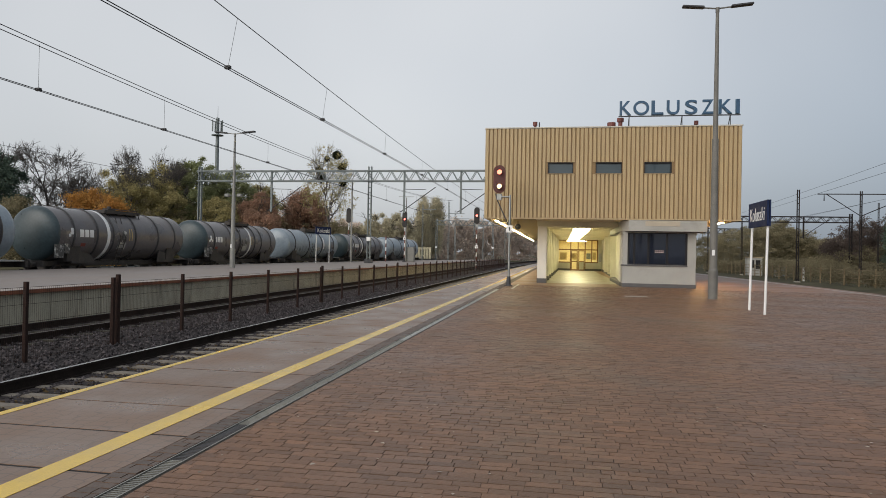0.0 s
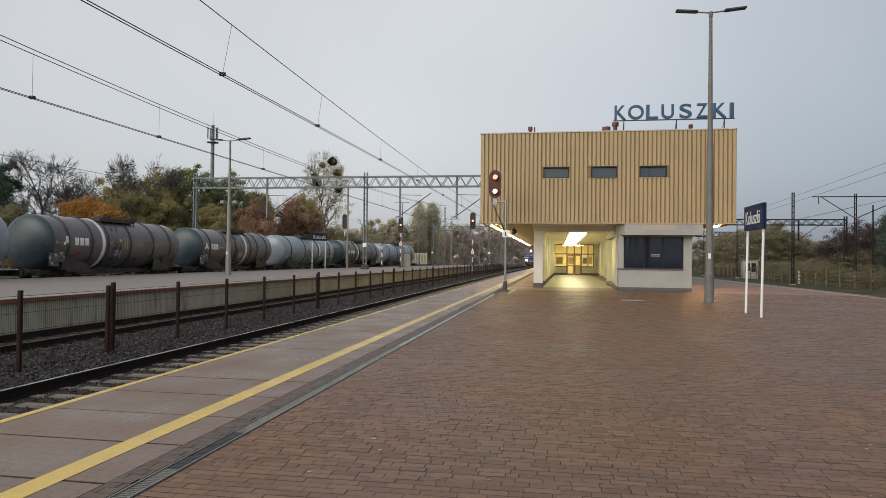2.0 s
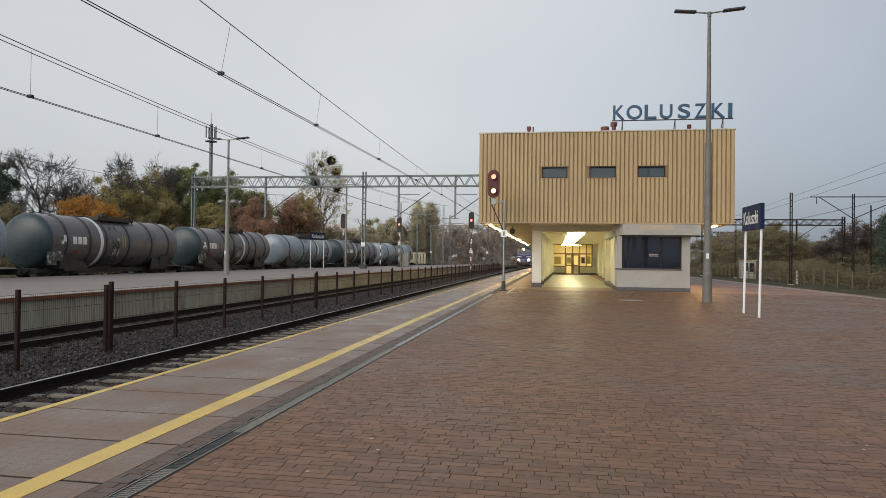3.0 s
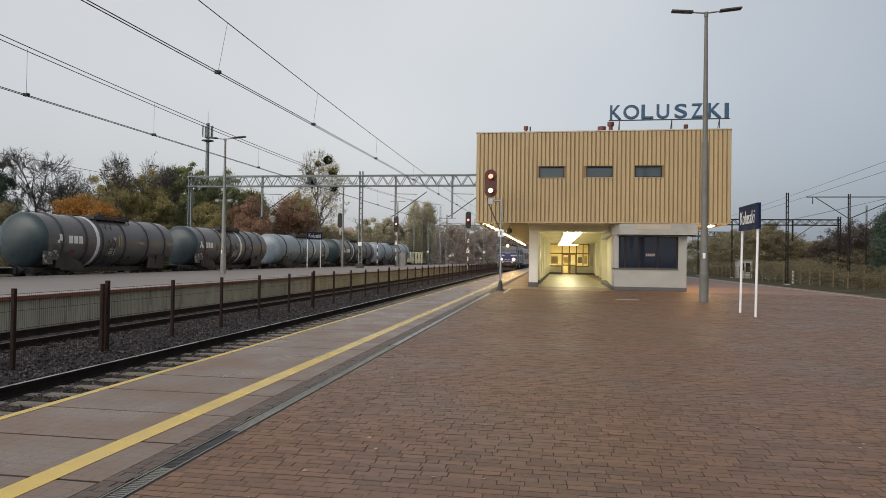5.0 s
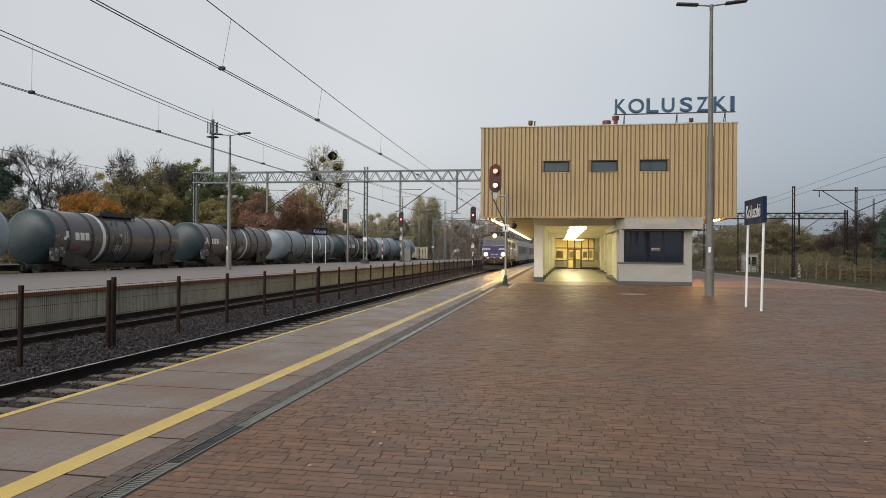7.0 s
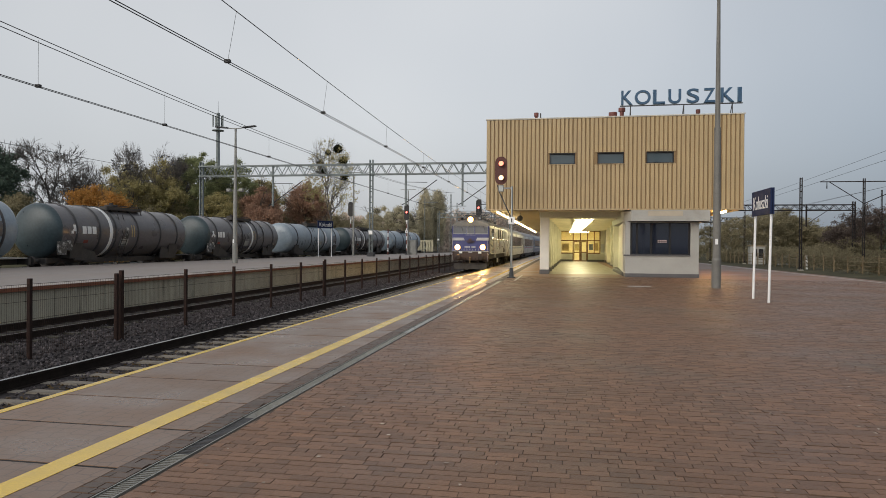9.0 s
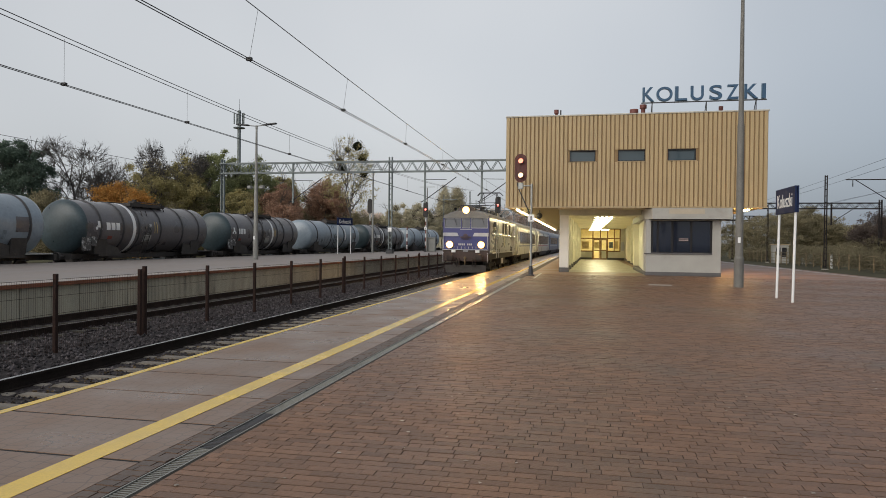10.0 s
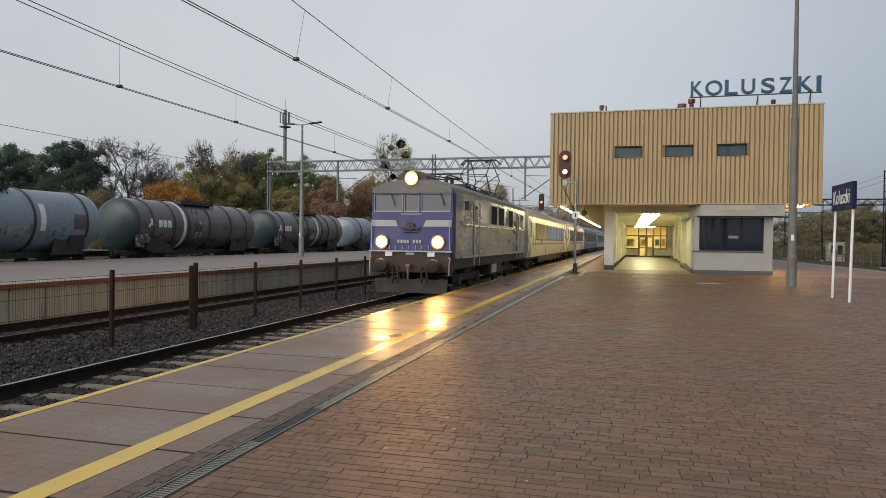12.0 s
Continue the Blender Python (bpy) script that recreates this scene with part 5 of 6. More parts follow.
    rp.path([(-0.5, 9.9, zb), (0.6, 8.9, zk)], 0.015).path([(-0.6, 8.9, zk), (0.5, 10.5, zt)], 0.015)
    for y in (10.35, 10.65):
        rp.path([(-0.95, y, zt - 0.2), (-0.75, y, zt), (0.75, y, zt), (0.95, y, zt - 0.2)], 0.03)
    rp.box(-0.6, 0.6, 9.7, 11.3, 3.9, 4.16)
    part("raised_pantograph", rp, STEEL, o)
    part("cab_back", Geo().box(-1.3, 1.3, 1.4, 1.45, 1.3, 3.5), DARKFRAME, o)
    return o


def coach(body, stripe, label):
    o = thing("passenger_coach", pose(0, 0, 0), label, "passenger coach", "coaches of the train")
    L, hw, z0, ze, zt = 24.6, 1.42, 1.05, 3.30, 4.02
    prof = [(-hw + 0.04, z0 - 0.1), (-hw, z0 + 0.3), (-hw, 2.2), (-hw + 0.03, ze), (-hw + 0.2, 3.62), (-0.75, 3.9), (0, zt), (0.75, 3.9), (hw - 0.2, 3.62), (hw - 0.03, ze), (hw, 2.2), (hw, z0 + 0.3), (hw - 0.04, z0 - 0.1)]

    def sweep(lo, hi, dx=0.0):
        g = Geo()
        vs = [(a * (1 + dx), 0.0, z) for a, z in prof[lo:hi]] + [(a * (1 + dx), L, z) for a, z in prof[lo:hi]]
        n = hi - lo
        return g.add(vs, [(i, i + 1, n + i + 1, n + i) for i in range(n - 1)])
    side = sweep(0, 4)
    side.add(*[(lambda s: (s.v, s.f))(sweep(9, 13))][0])
    for y in (0.0, L):
        side.add([(a, y, z) for a, z in prof], [tuple(range(len(prof)))])
    bd = part("body", side, body, o)
    part("roof", sweep(3, 10), COACHROOF, o)
    part("gangway", Geo().box(-0.75, 0.75, -0.3, 0.0, 1.1, 3.4, 0.05).box(-0.75, 0.75, L, L + 0.3, 1.1, 3.4, 0.05), UNDER, o)
    for s in (-1, 1):
        x0, x1 = sorted((s * (hw - 0.02), s * (hw + 0.012)))
        for i in range(9):
            y = 3.2 + i * 2.05
            w = part("window", Geo().box(x0, x1, y, y + 1.88, 1.98, 2.98, 0.008), COACHGLASS, bd, "dark coach window")
            part("window_rim", Geo().box(x0, x1 - 0.004 if s > 0 else x1, y - 0.05, y + 1.93, 1.93, 1.98), DARKFRAME, w)
        for y in (0.7, L - 1.6):
            dr = part("door", Geo().box(*sorted((s * (hw - 0.02), s * (hw + 0.022))), y, y + 0.9, 1.05, 3.15, 0.01), body, bd)
            part("door_window", Geo().box(*sorted((s * (hw + 0.022), s * (hw + 0.03))), y + 0.2, y + 0.7, 2.1, 2.95), COACHGLASS, dr)
        part("stripe", Geo().box(x0, x1 - 0.006 if s > 0 else x1, 2.6 - 0.9, L - 2.6, 1.66, 1.78), stripe, bd)
        part("skirt", Geo().box(*sorted((s * 1.3, s * 1.34)), 5, L - 5, 0.55, 0.98), UNDER, o)
    part("underframe", Geo().box(-1.2, 1.2, 0.3, L - 0.3, 0.75, 1.0).box(-1.1, 1.1, 8, 11, 0.4, 0.75, 0.03).box(-1.1, 1.1, 13, 16, 0.4, 0.75, 0.03), UNDER, o)
    for y in (2.9, L - 2.9):
        bogie(o, y, 2.5)
    return o


# ---------- overhead line ----------
def gantry(y, x0, x1, z0, z1, masts, drops, label, base, steel=None):
    t = thing("catenary_gantry", pose(0, y, 0), label, "gantry", "overhead line gantries")
    for yy in (-0.35, 0.35):
        for z in (z0, z1):
            part("chord", Geo().box(x0, x1, yy - 0.05, yy + 0.05, z - 0.06, z + 0.06), steel or MASTGREY, t)
    n = int((x1 - x0) / 0.62)
    for yy in (-0.35, 0.35):
        g = Geo()
        for i in range(n):
            a, b = x0 + (x1 - x0) * i / n, x0 + (x1 - x0) * (i + 1) / n
            g.tube((a, yy, z0 if i % 2 else z1), (b, yy, z1 if i % 2 else z0), 0.04, n=5)
        part("lattice", g, steel or MASTGREY, t)
    for x in masts:
        m = Geo()
        m.box(x - 0.19, x - 0.11, -0.16, 0.16, base, z1 + 0.45).box(x + 0.11, x + 0.19, -0.16, 0.16, base, z1 + 0.45)
        z = base + 0.5
        while z < z1:
            m.box(x - 0.11, x + 0.11, -0.03, 0.03, z, z + 0.10)
            z += 0.55
        part("mast", m, steel or MASTGREY, t)
        if x < 0:
            part("number_plate", Geo().box(x - 0.2, x + 0.2, -0.19, -0.165, 2.7, 3.1, 0.004), WHITE, t)
        part("mast_base", Geo().box(x - 0.35, x + 0.35, -0.35, 0.35, base - 0.05, base + 0.4, 0.03), STEEL, t)
    for x, zb, s in drops:
        d = part("drop_post", Geo().box(x - 0.09, x + 0.09, -0.09, 0.09, zb, z1, 0.01), steel or MASTGREY, t)
        part("cantilever", Geo().tube((x, 0, zb + 0.3), (x + s * 3.2, 0, zb + 2.6), 0.045).tube((x, 0, zb + 2.4), (x + s * 2.2, 0, zb + 2.35), 0.03).tube((x, 0, zb + 0.3), (x - s * 0.4, 0, zb + 0.1), 0.05), STEEL, d)
    return t


def wires(cx, y0, y1, zc, low, yl, k, drops, label, pull=0.0, pair=0.045):
    """Messenger wire sagging to low at yl, contact wire pair at zc, droppers between; pull: sideways stagger near the camera."""
    w = thing("overhead_wire", pose(0, 0, 0), label, "overhead wire", "overhead wires")
    ys = [y0 + (y1 - y0) * i / 40 for i in range(41)]

    def mz(y):
        return low + k * (y - yl) ** 2

    def sx(y):
        return cx + bend(y) - pull * max(0.0, 28 - y) / 19
    for d in ((0.0,) if pull else (-0.13, 0.13)):
        part("messenger_wire", Geo().path([(cx + d + bend(y), y, mz(y)) for y in ys], 0.0105, 5), WIRE, w)
    for d in (-pair, pair):
        part("contact_wire", Geo().path([(sx(y) + d, y, zc) for y in ys], 0.0095, 5), WIRE, w)
    for y in drops:
        dd = part("dropper", Geo().tube((sx(y), y, zc), (cx + bend(y), y, mz(y)), 0.004, n=5), WIRE, w)
        part("clamp", Geo().box(sx(y) - 0.06, sx(y) + 0.06, y - 0.04, y + 0.04, zc - 0.02, zc + 0.05), WIRE, dd)


# ---------- trees ----------
BARK = mat("bark", (0.085, 0.072, 0.062), 0.9, var=0.25, scale=2, fine=20)
TWIG = mat("bare_twig", (0.135, 0.120, 0.110), 0.9, var=0.2, scale=2, fine=20)


def leafy(name, col):
    """Thin leaves: dull surface, half of the light passing through."""
    m = mat(name, col, 0.85, var=0.22, scale=0.35, fine=3, bump=0, island=0.25, spec=0.05)
    nd, ln = m.node_tree.nodes, m.node_tree.links
    t, mx = nd.new("ShaderNodeBsdfTranslucent"), nd.new("ShaderNodeMixShader")
    b = nd["Principled BSDF"]
    ln.new(b.inputs["Base Color"].links[0].from_socket, t.inputs["Color"])
    mx.inputs[0].default_value = 0.5
    ln.new(b.outputs[0], mx.inputs[1])
    ln.new(t.outputs[0], mx.inputs[2])
    ln.new(mx.outputs[0], nd["Material Output"].inputs["Surface"])
    return m


LEAF_DARK = leafy("leaf_dark_green", (0.135, 0.180, 0.140))
LEAF_GREEN = leafy("leaf_green", (0.290, 0.310, 0.160))
LEAF_OLIVE = leafy("leaf_olive", (0.420, 0.365, 0.180))
LEAF_ORANGE = leafy("leaf_orange", (0.52, 0.285, 0.09))
LEAF_RED = leafy("leaf_red_brown", (0.400, 0.255, 0.180))
# these two far leaf colours are paled to stand in for distance haze
LEAF_HAZE = leafy("leaf_far_hazed", (0.66, 0.56, 0.48))
LEAF_PALE = leafy("leaf_pale_olive_hazed", (0.57, 0.52, 0.38))
LEAF_BROWN = leafy("leaf_dull_brown", (0.310, 0.272, 0.172))
LEAF_SCRUB = leafy("leaf_scrub", (0.235, 0.205, 0.130))
LEAF_THICKET = leafy("thicket_twigs", (0.150, 0.120, 0.105))
MISTLE = leafy("mistletoe_leaf", (0.030, 0.036, 0.022))


def limbs(g, rng, p, d, length, r, depth, spread, tips):
    r = max(r, 0.028 if depth else 0.017)
    mid = p + d * length * 0.5
    bent = (d + Vector(rng.normal(0, 0.16, 3))).normalized()
    q = mid + bent * length * 0.5
    sides = 6 if r > 0.05 else 3
    g.tube(p, mid, r, r * 0.84, sides, caps=False)
    g.tube(mid, q, r * 0.84, r * 0.66, sides, caps=False)
    if depth == 0:
        tips.append(q)
        return
    for _ in range(3 if depth > 1 else 5):
        nd = (d + Vector(rng.normal(0, spread, 3)) + Vector((0, 0, 0.12))).normalized()
        s = rng.uniform(0.45, 1.0)
        at = p + (mid - p) * (2 * s) if s < 0.5 else mid + (q - mid) * (2 * s - 1)
        limbs(g, rng, at, nd, length * rng.uniform(0.62, 0.84), r * 0.60, depth - 1, spread, tips)
    tips.append(q)


def leaves(rng, centres, n, size, blob, squash=0.8, loose=0.3):
    """Small leaves in many uneven clumps; a share of them loose between the clumps."""
    C = np.array(centres)
    idx = rng.integers(0, len(C), n)
    D = rng.normal(0, 1, (n, 3))
    D /= np.linalg.norm(D, axis=1)[:, None]
    rad = rng.uniform(0.5, 1.2, len(C))[idx] * blob * rng.random(n) ** 0.45
    rad[rng.random(n) < loose] *= 1.7
    P = C[idx] + D * rad[:, None] * np.array([1, 1, squash])
    N = D + rng.normal(0, 0.9, (n, 3))
    A = np.cross(N, rng.normal(0, 1, (n, 3)))
    A /= np.linalg.norm(A, axis=1)[:, None]
    B = np.cross(N, A)
    B /= np.linalg.norm(B, axis=1)[:, None]
    S = size * rng.uniform(0.6, 1.4, (n, 1))
    V = np.stack([P - A * S, P + A * S * 0.7 + B * S * 0.6, P + A * S * 0.7 - B * S * 0.6], 1).reshape(-1, 3)
    g = Geo()
    g.v, g.f = V.tolist(), np.arange(3 * n).reshape(-1, 3).tolist()
    g.s = [False] * n
    return g


def crown_centres(rng, n, w, h, z0):
    """Clump centres through an uneven egg shape with bulges, the lower half as broad as the middle."""
    bulges = [(rng.normal(0, 1, 3), rng.uniform(0.78, 1.06)) for _ in range(9)]
    bulges = [(d / np.linalg.norm(d), k) for d, k in bulges]
    out = []
    while len(out) < n:
        p = rng.uniform(-1, 1, 3)
        r = np.linalg.norm(p)
        if not 0.1 < r < 1.0 or rng.random() > 0.35 + 0.65 * r:
            continue
        k = max((float(p @ d) / r + 0.2 * j, j) for d, j in bulges)[1]
        wide = 1.0 / max(0.55, math.sqrt(1 - 0.75 * p[2] * p[2])) if p[2] < 0 else 1.0
        out.append((p[0] * w * k * wide, p[1] * w * k * wide, z0 + h * (p[2] * k + 1) / 2))
    return out


def tree(x, y, h, w, leaf, label, seed, n=5000, z0=0.15, size=0.16, bare=False, name="tree", clumps=40, blob=None, depth=4, full=1.0):
    t = thing(name, pose(x, y, -0.66), label, "tree", "trees and bushes behind the tracks")
    rng = np.random.default_rng(seed)
    g, tips = Geo(), []
    r0 = max(0.06, h * (0.017 if bare else 0.013))
    limbs(g, rng, Vector((0, 0, 0)), Vector((rng.normal(0, 0.04), rng.normal(0, 0.04), 1)).normalized(), h * 0.36, r0, depth, 0.46 if bare else 0.45, tips)
    top = max(v.z for v in tips)
    wid = float(np.percentile([max(abs(v.x), abs(v.y)) for v in tips], 88))
    kz, kx = h * 0.98 / top, max(0.5, min(3.0, w * 0.95 / wid))
    g.v = [(a * (kx if c > h * 0.1 else 1 + (kx - 1) * c / (h * 0.1)), b * kx, c * kz) for a, b, c in g.v]
    part("trunk", g, TWIG if bare else BARK, t)
    perches[t.name] = [(x + a * kx, y + b * kx, -0.66 + c * kz) for a, b, c in tips if c > top * 0.72]
    if n:
        cen = crown_centres(rng, clumps * 4, w * 0.95, h * (full - z0), h * z0)
        part("crown", leaves(rng, cen, int(n * 7), size * 0.62, blob or 0.75), leaf, t)
    return t


perches = {}


def bird_flock(trees, n, seed):
    """Dark birds sitting on the top twigs."""
    rng = np.random.default_rng(seed)
    spots = [p for t in trees for p in perches[t.name]]
    b = thing("bird", pose(*spots[0], 0, 0, 40), "dark bird perched on a bare treetop twig", "bird", "birds in the treetops")
    part("body", Geo().lathe([(0.0, -0.20), (0.07, -0.14), (0.10, 0.0), (0.07, 0.13), (0.0, 0.2)], 8, "y", (0, 0, 0.10)), STEEL, b)
    part("head", Geo().lathe([(0.0, 0.16), (0.055, 0.20), (0.05, 0.26), (0.0, 0.36)], 8, "y", (0, 0, 0.19)), STEEL, b)
    part("tail", Geo().prism([(-0.04, -0.42), (0.04, -0.42), (0.03, -0.15), (-0.03, -0.15)], 0.06, 0.08, "z"), STEEL, b)
    for i in rng.choice(len(spots) - 1, min(n, len(spots) - 1), replace=False):
        copy_thing(b, pose(*spots[i + 1], 0, 0, rng.uniform(0, 360)))


def treeline(name, pts, leaf, label, seed, n, size, blob):
    """A far wood, one object."""
    rng = np.random.default_rng(seed)
    cen = []
    for (xa, ya, ha), (xb, yb, hb) in zip(pts, pts[1:]):
        for _ in range(300):
            u = rng.random()
            cen.append((xa + (xb - xa) * u, ya + (yb - ya) * u + rng.normal(0, 2), -0.4 + (ha + (hb - ha) * u) * rng.random() ** 0.85 * rng.uniform(0.75, 1.05)))
    place(name, leaves(rng, cen, n, size, blob, 0.6), leaf, label, "wood", kind="stuff")


def vegetation():
    tree(-73.7, 66, 13.2, 4.6, LEAF_DARK, "dense dark green tree behind the goods train", 1, 8000, 0.05, 0.2, clumps=60)
    tree(-66.4, 68, 14.6, 4.9, LEAF_DARK, "dense dark green tree behind the goods train", 2, 9500, 0.05, 0.2, clumps=60)
    tree(-82, 72, 14, 6, LEAF_GREEN, "olive green tree thinning in autumn", 3, 6000, 0.05, 0.2)
    tree(-60.2, 66, 8.1, 2.7, LEAF_BROWN, "dull brown bush behind the tank wagons", 21, 4000, 0.0, 0.17, name="bush")
    tree(-63.7, 74, 15.4, 4.8, TWIG, "bare grey leafless autumn tree", 4, 0, bare=True, depth=7)
    tree(-63.0, 80, 14.6, 3.8, TWIG, "bare grey leafless autumn tree", 5, 0, bare=True, depth=7)
    tree(-66.0, 86, 9.2, 5.0, LEAF_BROWN, "dull brown bush behind a bare tree", 26, 5000, 0.0, 0.19, name="bush")
    tree(-54.7, 71, 9.8, 3.1, LEAF_ORANGE, "bush with orange autumn leaves", 6, 5500, 0.0, 0.16, name="bush")
    tree(-51.3, 70, 8.7, 2.2, LEAF_ORANGE, "bush with orange autumn leaves", 7, 3500, 0.0, 0.16, name="bush")
    t1 = tree(-58.8, 85, 17.4, 4.2, LEAF_OLIVE, "half-bare tree with olive leaves low down", 8, 6000, 0.0, 0.17, bare=True, depth=7, full=0.70)
    t2 = tree(-56.4, 88, 18.0, 4.2, LEAF_OLIVE, "half-bare tree with olive leaves low down", 9, 6000, 0.0, 0.17, bare=True, depth=7, full=0.70)
    bird_flock((t1, t2), 46, 3)
    tree(-63.6, 90, 14.8, 4.6, LEAF_OLIVE, "broad olive brown autumn tree", 10, 7000, 0.0, 0.18, clumps=50)
    tree(-58.4, 92, 15.2, 4.6, LEAF_OLIVE, "broad olive autumn tree", 22, 7000, 0.0, 0.18, clumps=50)
    tree(-54.3, 93, 16.0, 4.5, LEAF_GREEN, "rounded green tree with yellowing leaves", 11, 9000, 0.05, 0.18, clumps=60)
    tree(-51.1, 98, 16.0, 4.4, LEAF_GREEN, "rounded green tree with yellowing leaves", 12, 9000, 0.05, 0.18, clumps=60)
    tree(-49.0, 104, 14.2, 4.2, LEAF_OLIVE, "olive autumn tree behind the bushes", 23, 7000, 0.0, 0.19, clumps=50)
    tree(-49.9, 92, 10.0, 4.2, LEAF_OLIVE, "dense yellow-olive bush behind the wagons", 13, 6000, 0.0, 0.18, name="bush", clumps=50)
    tree(-45.6, 96, 11.2, 3.7, LEAF_RED, "dense bush with red-brown leaves", 14, 6500, 0.0, 0.18, name="bush", clumps=50)
    tree(-42.6, 91, 8.4, 3.2, LEAF_RED, "dense bush with red-brown leaves", 24, 5000, 0.0, 0.18, name="bush", clumps=50)
    tree(-46.8, 114, 8.0, 3.6, LEAF_PALE, "pale olive bush beyond the wagons", 25, 4000, 0.0, 0.2, name="bush")
    tree(-41.7, 105, 13.4, 4.2, LEAF_RED, "tree with rust-brown leaves", 15, 6500, 0.12, 0.19, clumps=60, blob=0.9)
    tree(-36.0, 104, 7, 5, LEAF_BROWN, "dull brown bush behind the tank wagons", 16, 5000, 0.0, 0.2, name="bush")
    m = tree(-35.6, 100, 19.4, 4.8, LEAF_OLIVE, "tall thinning tree full of mistletoe balls", 17, 1000, 0.35, 0.17, bare=True, depth=5, clumps=80, blob=0.55)
    rng = np.random.default_rng(5)
    for x, z, r in ((-0.6, 16.6, 0.62), (1.0, 17.2, 0.72), (1.9, 15.4, 0.75), (-1.9, 14.9, 0.62), (-1.5, 13.7, 0.7), (2.1, 12.8, 0.6)):
        part("mistletoe", leaves(rng, [(x, 0, z)], 3000, 0.09, r * 0.92, 1.0, 0.15), MISTLE, m, "dark ball of mistletoe")
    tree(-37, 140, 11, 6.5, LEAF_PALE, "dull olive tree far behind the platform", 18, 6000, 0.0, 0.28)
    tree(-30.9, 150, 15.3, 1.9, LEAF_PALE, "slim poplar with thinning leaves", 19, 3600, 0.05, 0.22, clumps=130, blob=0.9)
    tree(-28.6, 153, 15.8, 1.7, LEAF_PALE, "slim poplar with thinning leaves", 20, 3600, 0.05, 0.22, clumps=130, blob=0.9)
    treeline("undergrowth", [(-84, 66, 8), (-68, 76, 7), (-58, 82, 8), (-48, 100, 9), (-38, 112, 7), (-32, 130, 6)], LEAF_BROWN, "brown and olive undergrowth behind the goods train", 34, 120000, 0.11, 0.9)
    treeline("far_wood", [(-95, 140, 12), (-60, 150, 10), (-45, 160, 8), (-36, 185, 11), (-26, 220, 13), (-10, 260, 13), (15, 290, 12)], LEAF_HAZE, "brown autumn wood beyond the station, haze in its colour", 31, 200000, 0.30, 1.5)
    treeline("scrub_wood", [(20, 165, 8), (27, 130, 6.6), (31, 120, 7.2), (35, 118, 8.5), (38, 120, 7.6), (41, 118, 5.6), (46, 116, 5.6), (60, 105, 7)], LEAF_BROWN, "dense brown and olive scrub beyond the side track", 32, 230000, 0.11, 0.75)
    treeline("thicket", [(38, 106, 4.6), (40.5, 104, 7.2), (43, 102, 8.4), (48, 98, 9.4), (55, 92, 10), (75, 80, 11)], LEAF_THICKET, "dark leafless thicket beyond the side track", 36, 110000, 0.10, 0.7)
    treeline("low_scrub", [(24, 114, 1.6), (34, 104, 2.2), (40, 102, 3.6), (44, 100, 5.0), (50, 92, 2.6), (58, 84, 2)], LEAF_SCRUB, "low olive scrub in front of the wood", 33, 60000, 0.10, 0.6)
    treeline("verge_weeds", [(24.6, 52, 0.9), (25.6, 72, 1.5), (26.6, 94, 2.3), (34, 90, 2.0), (44, 84, 1.8), (56, 70, 1.6)], LEAF_SCRUB, "rank brown weeds along the yard fence", 37, 60000, 0.06, 0.45)
    tree(44.0, 97, 10.2, 1.9, LEAF_DARK, "dark green tree at the end of the scrub", 35, 6000, 0.05, 0.19, clumps=50)


def mast(x, y, top, label, arms=(), w=0.12, base=-0.66, steel=None):
    m = thing("catenary_mast", pose(x, y, base), label, "mast", "overhead line masts")
    h = top - base
    g = Geo().box(-w, -w * 0.5, -w * 0.7, w * 0.7, 0, h).box(w * 0.5, w, -w * 0.7, w * 0.7, 0, h)
    z = 0.4
    while z < h - 0.1:
        g.box(-w * 0.5, w * 0.5, -0.02, 0.02, z, z + 0.08)
        z += 0.6
    part("post", g, steel or STEEL, m)
    part("foot", Geo().box(-w * 2, w * 2, -w * 2, w * 2, -0.05, 0.25, 0.03), CONCRETE, m)
    for x0, x1, z, s in arms:
        part("cross_arm", Geo().box(x0, x1, -0.05, 0.05, z - base - 0.05, z - base + 0.05), steel or STEEL, m)
        if s:
            part("strut", Geo().tube((0, 0, z - base - s), (x0 * 0.8, 0, z - base), 0.045).tube((0, 0, z - base - s), (x1 * 0.8, 0, z - base), 0.045), steel or STEEL, m)
            for xx in (x0 * 0.85, x1 * 0.85):
                part("insulator", Geo().tube((xx, 0, z - base - 0.75), (xx, 0, z - base), 0.06, 0.04, 8), WIRE, m)
    return m


YARDSTEEL = mat("brown_steel", (0.022, 0.018, 0.017), 0.8, spec=0.2, var=0.2, scale=3, fine=30)


